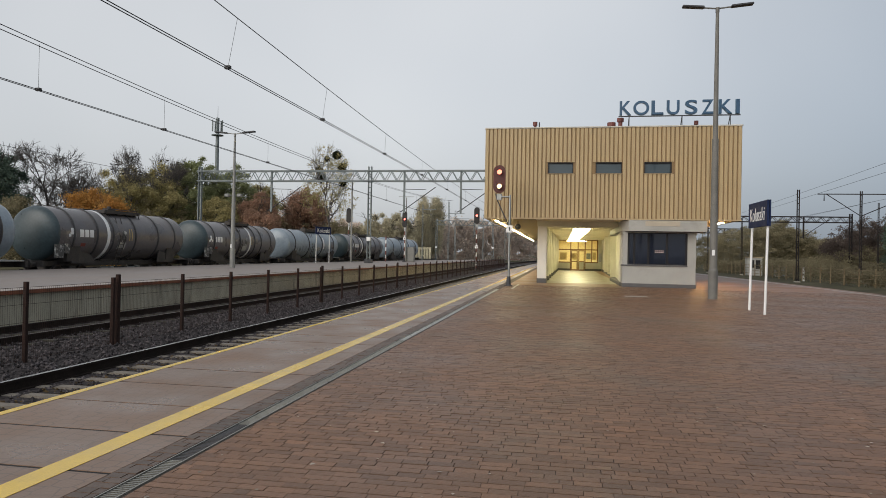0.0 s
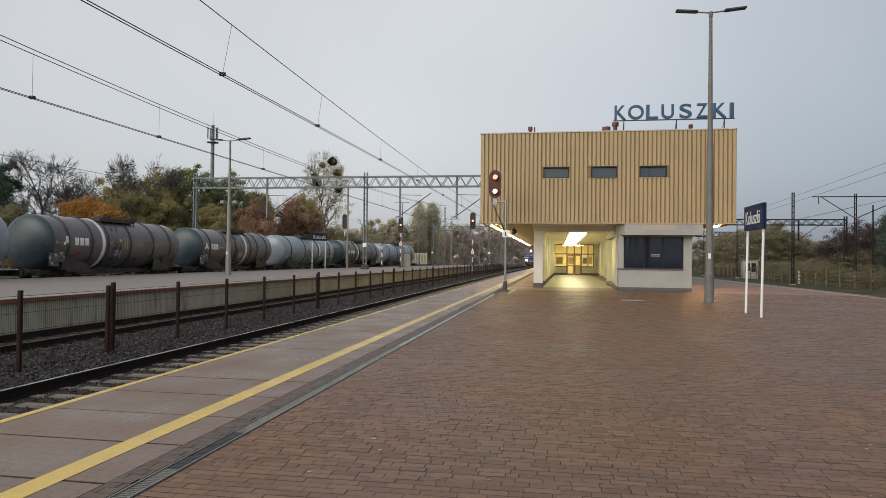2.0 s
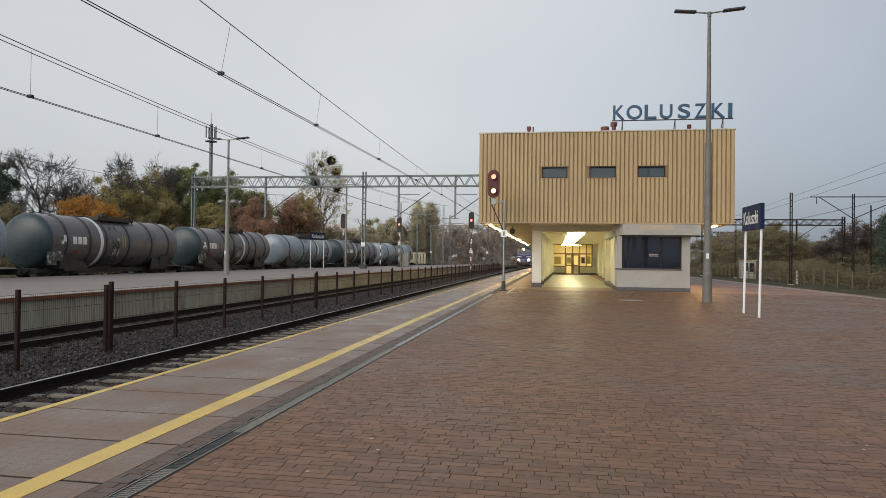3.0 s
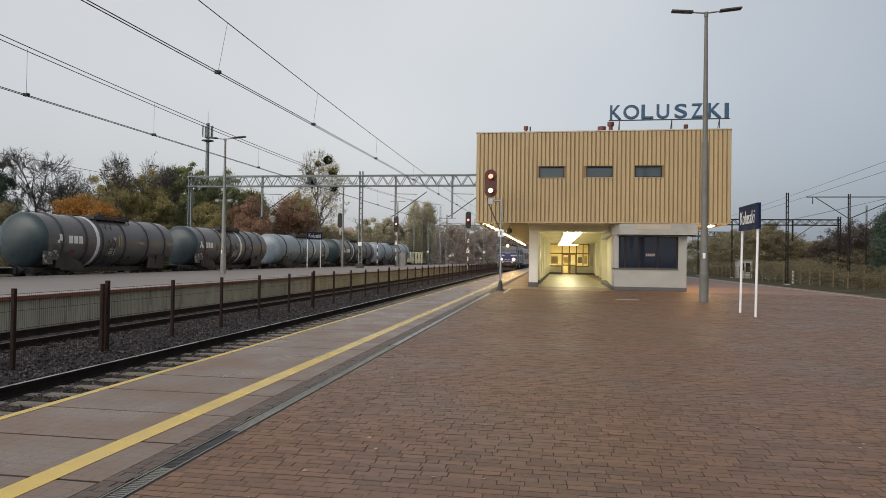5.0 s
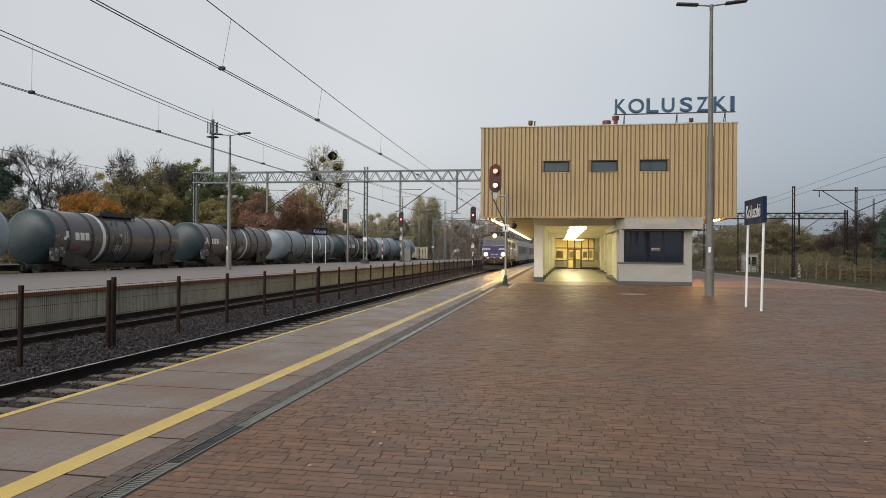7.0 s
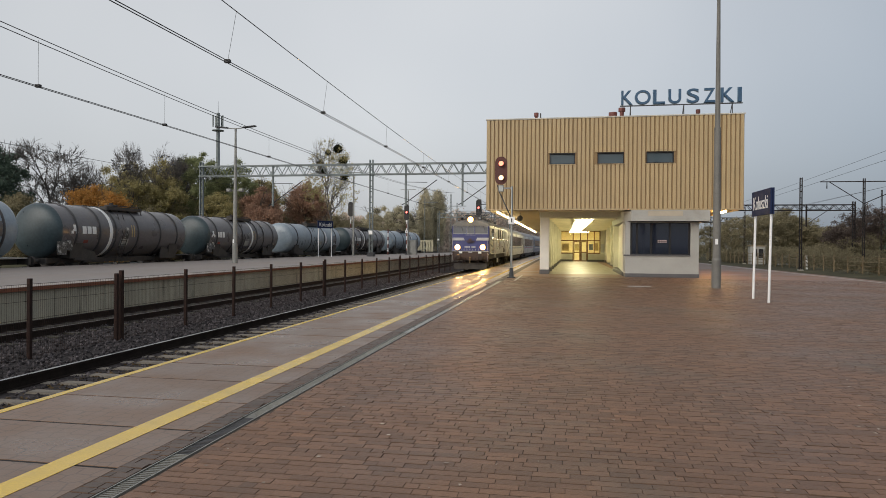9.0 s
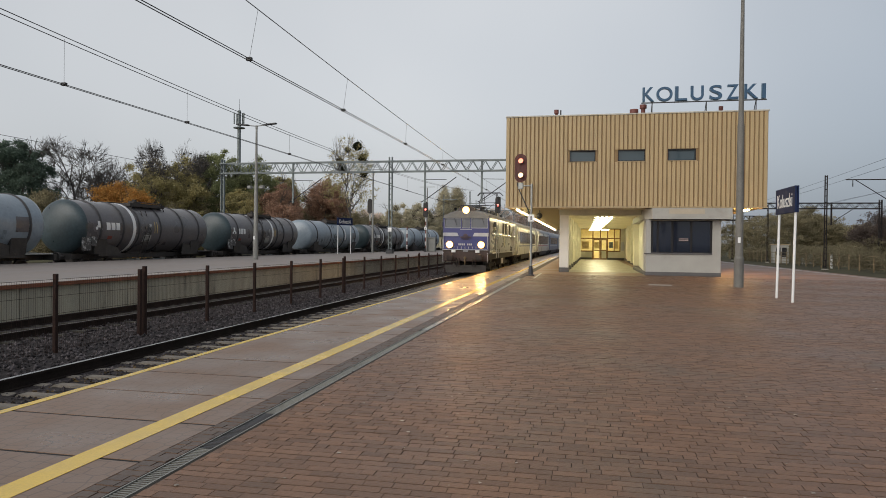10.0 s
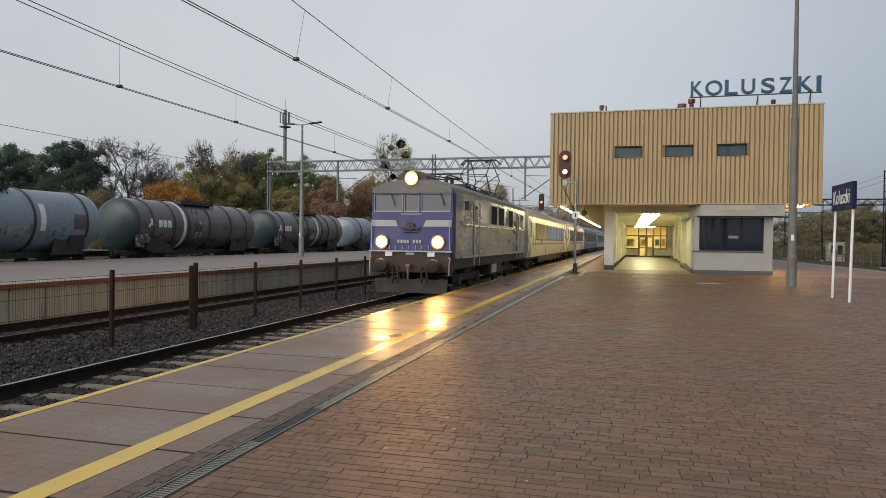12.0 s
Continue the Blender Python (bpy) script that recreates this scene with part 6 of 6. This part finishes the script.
def side_yard():
    """Masts, fence, hut and wires beyond the far edge of the platform."""
    mast(22.15, 68.6, 8.3, "dark steel lattice mast beside the side track", steel=YARDSTEEL)
    mast(32.2, 80, 9.26, "steel mast with a long braced cross arm", ((-4.4, 6.5, 8.93, 2.4),), steel=YARDSTEEL)
    mast(38.2, 90, 8.8, "slim steel mast in the yard", w=0.08, steel=YARDSTEEL)
    mast(24.0, 96, 7.0, "slim steel mast in the yard", w=0.09, steel=YARDSTEEL)
    mast(21.5, 105, 7.6, "slim steel mast in the yard", w=0.09, steel=YARDSTEEL)
    gantry(100, 24.0, 39.0, 6.84, 7.60, (39.0,), ((33.0, 4.6, 1),), "distant lattice gantry over the yard", -0.6, YARDSTEEL)
    gantry(128, 22.0, 38.0, 6.2, 7.0, (22.2,), ((29.0, 4.4, 1),), "distant lattice gantry over the yard", -0.6, YARDSTEEL)
    f = thing("yard_fence", pose(0, 0, 0), "low rusty post and rail fence beside the yard", "fence")
    post = Geo().box(-0.05, 0.05, -0.05, 0.05, -0.62, 1.0, 0.01).mesh("post", RUSTYPOST)
    for i in range(34):
        y = 40 + 2.6 * i
        ob = part("post", post, RUSTYPOST, f)
        ob.location = (24.0 + 0.02 * (y - 60) + 2.0 * max(0, (66 - y) / 26), y, 0)
    for z in (-0.2, 0.15, 0.5, 0.85):
        g = Geo()
        pts = [(24.0 + 0.02 * (y - 60) + 2.0 * max(0, (66 - y) / 26), y, z) for y in range(40, 128, 6)]
        part("fence_rail", g.path(pts, 0.025), RUSTYPOST, f)
    h = thing("yard_hut", pose(26.6, 100, -0.66), "small pale hut with a dark doorway in the yard", "hut")
    part("wall", Geo().box(-1.0, 1.0, -0.6, 0.6, 0, 2.5, 0.02), WHITEWALL, h)
    for x0, x1, z0 in ((-0.62, -0.08, 1.1), (0.12, 0.72, 0.9)):
        part("opening", Geo().box(x0, x1, -0.63, -0.59, z0, 2.15), DARKFRAME, h)
    part("roof", Geo().box(-1.15, 1.15, -0.74, 0.74, 2.5, 2.6, 0.02), CAP, h)
    k = thing("relay_cabinet", pose(28.6, 96, -0.66), "pale grey relay cabinet in the yard", "cabinet")
    part("case", Geo().box(-0.3, 0.3, -0.25, 0.25, 0, 1.7, 0.02), WHITEWALL, k)
    part("lid", Geo().box(-0.36, 0.36, -0.31, 0.31, 1.7, 1.8, 0.02), CAP, k)
    b = thing("yard_tarpaulin", pose(31.0, 100, -0.66), "grey-blue covered stack in the yard", "stack")
    part("cover", Geo().prism([(-1.7, 0), (1.7, 0), (1.6, 0.9), (0.6, 1.45), (-0.8, 1.4), (-1.6, 0.8)], -0.8, 0.8, "y"), mat("tarpaulin", (0.16, 0.21, 0.24), 0.6, var=0.15), b)
    c = thing("white_post", pose(25.8, 78, -0.66), "white marker post beside the yard fence", "post")
    part("shaft", Geo().box(-0.12, 0.12, -0.1, 0.1, 0, 1.5, 0.03), WHITE, c)
    for x0, y0, z0, x1, y1, z1 in ((21, 18, 8.6, 22.5, 120, 6.6), (23, 18, 10.2, 24, 120, 7.4), (32, 20, 9.6, 30, 128, 6.5), (27.8, 20, 8.2, 27, 128, 6.2)):
        w = thing("overhead_wire", pose(0, 0, 0), "overhead wire of the side tracks", "overhead wire", "overhead wires")
        part("wire", Geo().path([(x0 + (x1 - x0) * u, y0 + (y1 - y0) * u, z0 + (z1 - z0) * u - 1.6 * u * (1 - u)) for u in [i / 16 for i in range(17)]], 0.013, 5), WIRE, w)


CREAM = mat("cream_paint", (0.52, 0.47, 0.32), 0.6, var=0.12)


def far_left():
    """Masts, posts and the telephone tower beyond the opposite platform."""
    t = thing("radio_tower", pose(-87.6, 160, -0.66), "tall grey radio tower with antenna panels", "tower")
    part("shaft", Geo().tube((0, 0, 0), (0, 0, 36), 0.62, 0.42, 12), MASTGREY, t)
    for a in range(5):
        c, s = math.cos(a * 1.256 - 1.2), math.sin(a * 1.256 - 1.2)
        part("antenna", Geo().box(c * 1.25 - 0.16, c * 1.25 + 0.16, s * 1.25 - 0.12, s * 1.25 + 0.12, 32.4, 35.4, 0.05), MASTGREY, t)
    part("platform_ring", Geo().lathe([(0.5, 31.3), (1.5, 31.4), (1.5, 31.6), (0.5, 31.6)], 14, "z"), MASTGREY, t)
    part("whip_aerial", Geo().tube((0, 0, 36), (0, 0, 39), 0.06, 0.03, 6), STEEL, t)
    mast(-18.4, 110, 10.2, "grey steel mast beyond the platform end", ((-0.2, 2.6, 8.2, 0),), steel=MASTGREY)
    mast(-19.2, 122, 9.5, "grey steel mast beyond the platform end", ((-0.2, 2.6, 8.0, 0),), steel=MASTGREY)
    mast(-15.5, 135, 9.6, "grey steel mast beyond the platform end", w=0.1, steel=MASTGREY)
    mast(-12.3, 150, 9.4, "grey steel mast beyond the platform end", w=0.1, steel=MASTGREY)
    mast(-22.0, 106, 9.4, "grey steel mast beyond the platform end", ((-0.2, 2.2, 8.6, 0),), w=0.09, steel=MASTGREY)
    gantry(140, -26, -6, 7.6, 8.5, (-26, -14), ((-18, 5.0, 1), (-11, 5.0, 1)), "distant lattice gantry over the tracks", -0.6)
    p = thing("lamp_mast", pose(-21.5, 67.2, 0.46), "slim grey lamp post on the opposite platform", "street lamp", "lamp posts")
    part("pole", Geo().tube((0, 0, 0), (0, 0, 8.6), 0.11, 0.07), LAMPPOLE, p)
    part("arm", Geo().tube((-1.0, 0, 8.7), (1.0, 0, 8.7), 0.035), LAMPPOLE, p)
    p2 = thing("lamp_mast", pose(-19.6, 84, 0.46), "slim grey lamp post on the opposite platform", "street lamp", "lamp posts")
    part("pole", Geo().tube((0, 0, 0), (0, 0, 8.2), 0.11, 0.07), LAMPPOLE, p2)
    part("arm", Geo().tube((-1.0, 0, 8.3), (1.0, 0, 8.3), 0.035), LAMPPOLE, p2)
    c = thing("relay_cabinet", pose(-19.2, 84.6, 0.46), "grey steel relay cabinet on the opposite platform", "cabinet")
    part("case", Geo().box(-0.62, 0.62, -0.35, 0.35, 0.0, 1.75, 0.03), LAMPPOLE, c)
    part("lid", Geo().box(-0.68, 0.68, -0.41, 0.41, 1.75, 1.84, 0.02), LAMPPOLE, c)
    for x, y in ((-20.9, 79),):
        s = thing("striped_post", pose(x, y, 0.4), "red and white banded marker post", "post", "marker posts")
        for i in range(7):
            part("band", Geo().tube((0, 0, 0.45 * i), (0, 0, 0.45 * i + 0.45), 0.07, n=8), WHITE if i % 2 else REDCAP, s)
    w = thing("flat_wagon_stack", pose(-28.8, 140, -0.3), "pale yellow slatted wagon at the end of the yard", "wagon")
    part("bed", Geo().box(-2.2, 2.2, -3, 3, 0.4, 0.7), UNDER, w)
    for i in range(8):
        part("slat", Geo().box(-2.2 + 0.58 * i, -1.85 + 0.58 * i, -3, -2.9, 0.7, 3.0), CREAM, w)
    for z in (1.2, 2.75):
        part("top_rail", Geo().box(-2.2, 2.2, -2.9, -2.8, z, z + 0.3), CREAM, w)
    o = thing("overhead_wire", pose(0, 0, 0), "overhead wire of the goods track", "overhead wire", "overhead wires")
    part("wire", Geo().path([(-26.3 + yard(y), y, 6.35) for y in range(0, 96, 6)], 0.012, 5), WIRE, o)


# ---------- assembly ----------
ground()
ballast_bed(-15.6, EDGE + 0.03)
ballast_bed(-33.0, -24.4, -20, 60)
rb = Geo()
rb.add([(right_edge(y), y, -0.5) for y in (-12, 330)] + [(right_edge(y) + 9.5, y, -0.5) for y in (330, -12)], [(0, 3, 2, 1)])
place("side_track_bed", rb, GRASS, "weedy brown track bed beyond the platform", "ballast", kind="structure")
place("ballast_stones", stones(-11.2, -7.75, 4, 50, 14000, -0.46, 3, 0.028), STONE, "loose dark ballast stones beside the rail", "stones", kind="stuff")
place("ballast_stones", stones(-7.45, -5.3, 3, 30, 6500, -0.488, 4, 0.026), STONE, "loose dark ballast stones between the rails", "stones", kind="stuff")
track(TRACK, -12, 330, sleepers=220)
track(-11.95, -12, 330, sleepers=200, paint=SLEEPER_OLD, tread=RAILDULL)
track(-26.3, 0, 60, sleepers=60)
island_platform()
rng = np.random.default_rng(12)
chips = Geo()
for _ in range(420):
    x, y, s, a = rng.uniform(-2.6, 9), 3.2 + 16 * rng.random() ** 1.6, rng.uniform(0.008, 0.026), rng.uniform(0, 6.28)
    c, d = math.cos(a) * s, math.sin(a) * s
    chips.add([(x - c, y - d, 0.004), (x + d * 0.7, y - c * 0.7, 0.006), (x + c, y + d, 0.005), (x - d * 0.7, y + c * 0.7, 0.009)], [(0, 1, 2, 3)])
place("litter", chips, mat("pale_litter", (0.34, 0.29, 0.24), 0.8, var=0.2, island=0.5), "scattered pale leaf and paper scraps on the paving", "litter", kind="stuff")
weeds = Geo()
for _ in range(5200):
    x, y, s, a = rng.uniform(-7.3, -5.28), 3 + 27 * rng.random() ** 1.4, rng.uniform(0.015, 0.05), rng.uniform(0, 6.28)
    c, d = math.cos(a) * s, math.sin(a) * s
    z = -0.478 + rng.uniform(0, 0.02)
    weeds.add([(x - c, y - d, z), (x + d * 0.6, y - c * 0.6, z + rng.uniform(0, 0.03)), (x + c, y + d, z + rng.uniform(0, 0.02)), (x - d * 0.6, y + c * 0.6, z)], [(0, 1, 2, 3)])
place("fallen_leaves", weeds, mat("dead_leaf", (0.065, 0.044, 0.022), 0.9, var=0.2, island=0.6, spec=0.1), "brown fallen leaves and weeds beside the rail", "leaves", kind="stuff")
drain()
left_platform()
fence()
station_building()
roof_sign()
strip_lights()
loudspeaker(pose(-2.49, 39.45, 3.24))
street_lamp(pose(5.94, 27.9, 0), 11.48, 1.15, "tall grey steel lamp post with two flat heads", "lamp posts", 0.155)
street_lamp(pose(-19.5, 37.7, 0.46), 8.1, 1.12, "grey lamp post with two flat heads and floodlights", "lamp posts", 0.14, low=True)
signal(pose(-2.57, 34.07, 0), 4.63, 5.42, -1, ((0.36, PINK_LIGHT), (-0.36, ORANGE_LIGHT)), "platform signal with an oval head showing two amber lights")
signal(pose(-19.3, 82, 0.46), 4.2, 5.3, 0, ((0.0, RED_LIGHT),), "distant signal showing a red light", 2.0, 0.0, True, (0.02, 0.018, 0.018))
signal(pose(-9.35, 75, -0.5), 4.6, 6.4, 0, ((0.0, RED_LIGHT),), "signal between the tracks showing a red light", 1.9, 0.0, True, (0.02, 0.018, 0.018))
signal(pose(-25.3, 78, 0.40), 4.2, 5.55, 0, (), "dark signal with no light showing", 1.8, 0.0, True, (0.02, 0.018, 0.018))
station_sign(pose(5.86, 20.73, 0), 1.82, "navy station name board on two white posts", 2.58, 3.34, 0.06)
station_sign(pose(-21.6, 61.0, 0.46, 0, 0, 155), 1.9, "navy station name board on the opposite platform", 2.7, 3.4, 0.0)
gantry(66.0, -38.2, 6.0, 8.80, 9.84, (-38.0, -19.25), ((-29.9, 5.6, 1), (-15.65, 5.6, 1), (-9.87, 5.6, 1)), "grey lattice gantry carrying the overhead wires", 0.46)
wires(TRACK, -12, 75, 5.45, 6.1, 45, 0.0004, (1.0, 7.2, 13.2, 18.75, 25.5, 32.5, 40, 48, 56), "catenary with droppers over the platform track", 0.25)
wires(-12.2, -12, 75, 5.27, 6.1, 32, 0.0008, (7.0, 13.9, 19.0, 26.5, 36, 46, 56), "catenary with droppers over the middle track")
tank_wagon(14.5, 13.0, TANK_GREY, TANK_GREY, "pale grey bogie tank wagon with a short white strip", (1.2, 4.1, 8.95, 11.89))
tank_wagon(29.6, 12.0, TANK_DARK, TANK_HEAD, "black bogie tank wagon with a white band", (1.43, 3.22, 4.55, 6.55, 8.80, 10.62), 4.14, 1.01)
tank_wagon(44.0, 12.2, TANK_DARK, TANK_HEAD, "black bogie tank wagon with a white band", (1.4, 3.8, 5.3, 7.8, 9.0, 10.8), 7.0, 0.6)
tank_wagon(58.6, 12.8, TANK_GREY, TANK_GREY, "pale grey bogie tank wagon", (1.5, 4.7, 8.0, 11.2))
tank_wagon(73.8, 12.8, TANK_DARK, TANK_HEAD, "black bogie tank wagon with a white band", (2.3, 4.0, 5.3, 7.3, 9.5, 11.4), 4.9, 1.75)
tank_wagon(89.0, 12.8, TANK_GREY, TANK_GREY, "pale grey bogie tank wagon", (1.5, 4.7, 8.0, 11.2))
side_yard()
far_left()
vegetation()
loco = locomotive()
coaches = [coach(COACH, COACHBLUE, "light grey passenger coach with dark windows")]
for body, stripe, lab in ((COACH, COACHRED, "light grey passenger coach with a red stripe"), (COACHBLUE, COACH, "blue-grey passenger coach with dark windows"), (COACH, COACHBLUE, "light grey passenger coach with dark windows")):
    coaches.append(coach(body, stripe, lab))


def motions():
    """The train rolls in and slows down."""
    front = [(0, 181), (1, 164.2), (2, 148), (2.5, 140), (3, 132), (4, 116.6), (5, 101.6), (5.5, 94.4), (6, 87.4), (7, 74.2), (8, 61.6), (9, 49.9), (9.5, 44.6), (10, 39.5), (10.5, 34.5), (11, 29.8), (11.5, 25.2), (12, 20.8)]
    offset = 0.0
    for car, length in [(loco, 15.4)] + [(c, 24.6) for c in coaches]:
        rows = []
        for t, y in front:
            a, b = y + offset, y + offset + length
            turn = -math.degrees(math.atan2(bend(b) - bend(a), length))
            rows.append((t, pose(TRACK + bend(a), a, -0.30, 0, 0, turn)))
        walk(car, rows)
        offset += length + (1.2 if car is loco else 0.75)


motions()
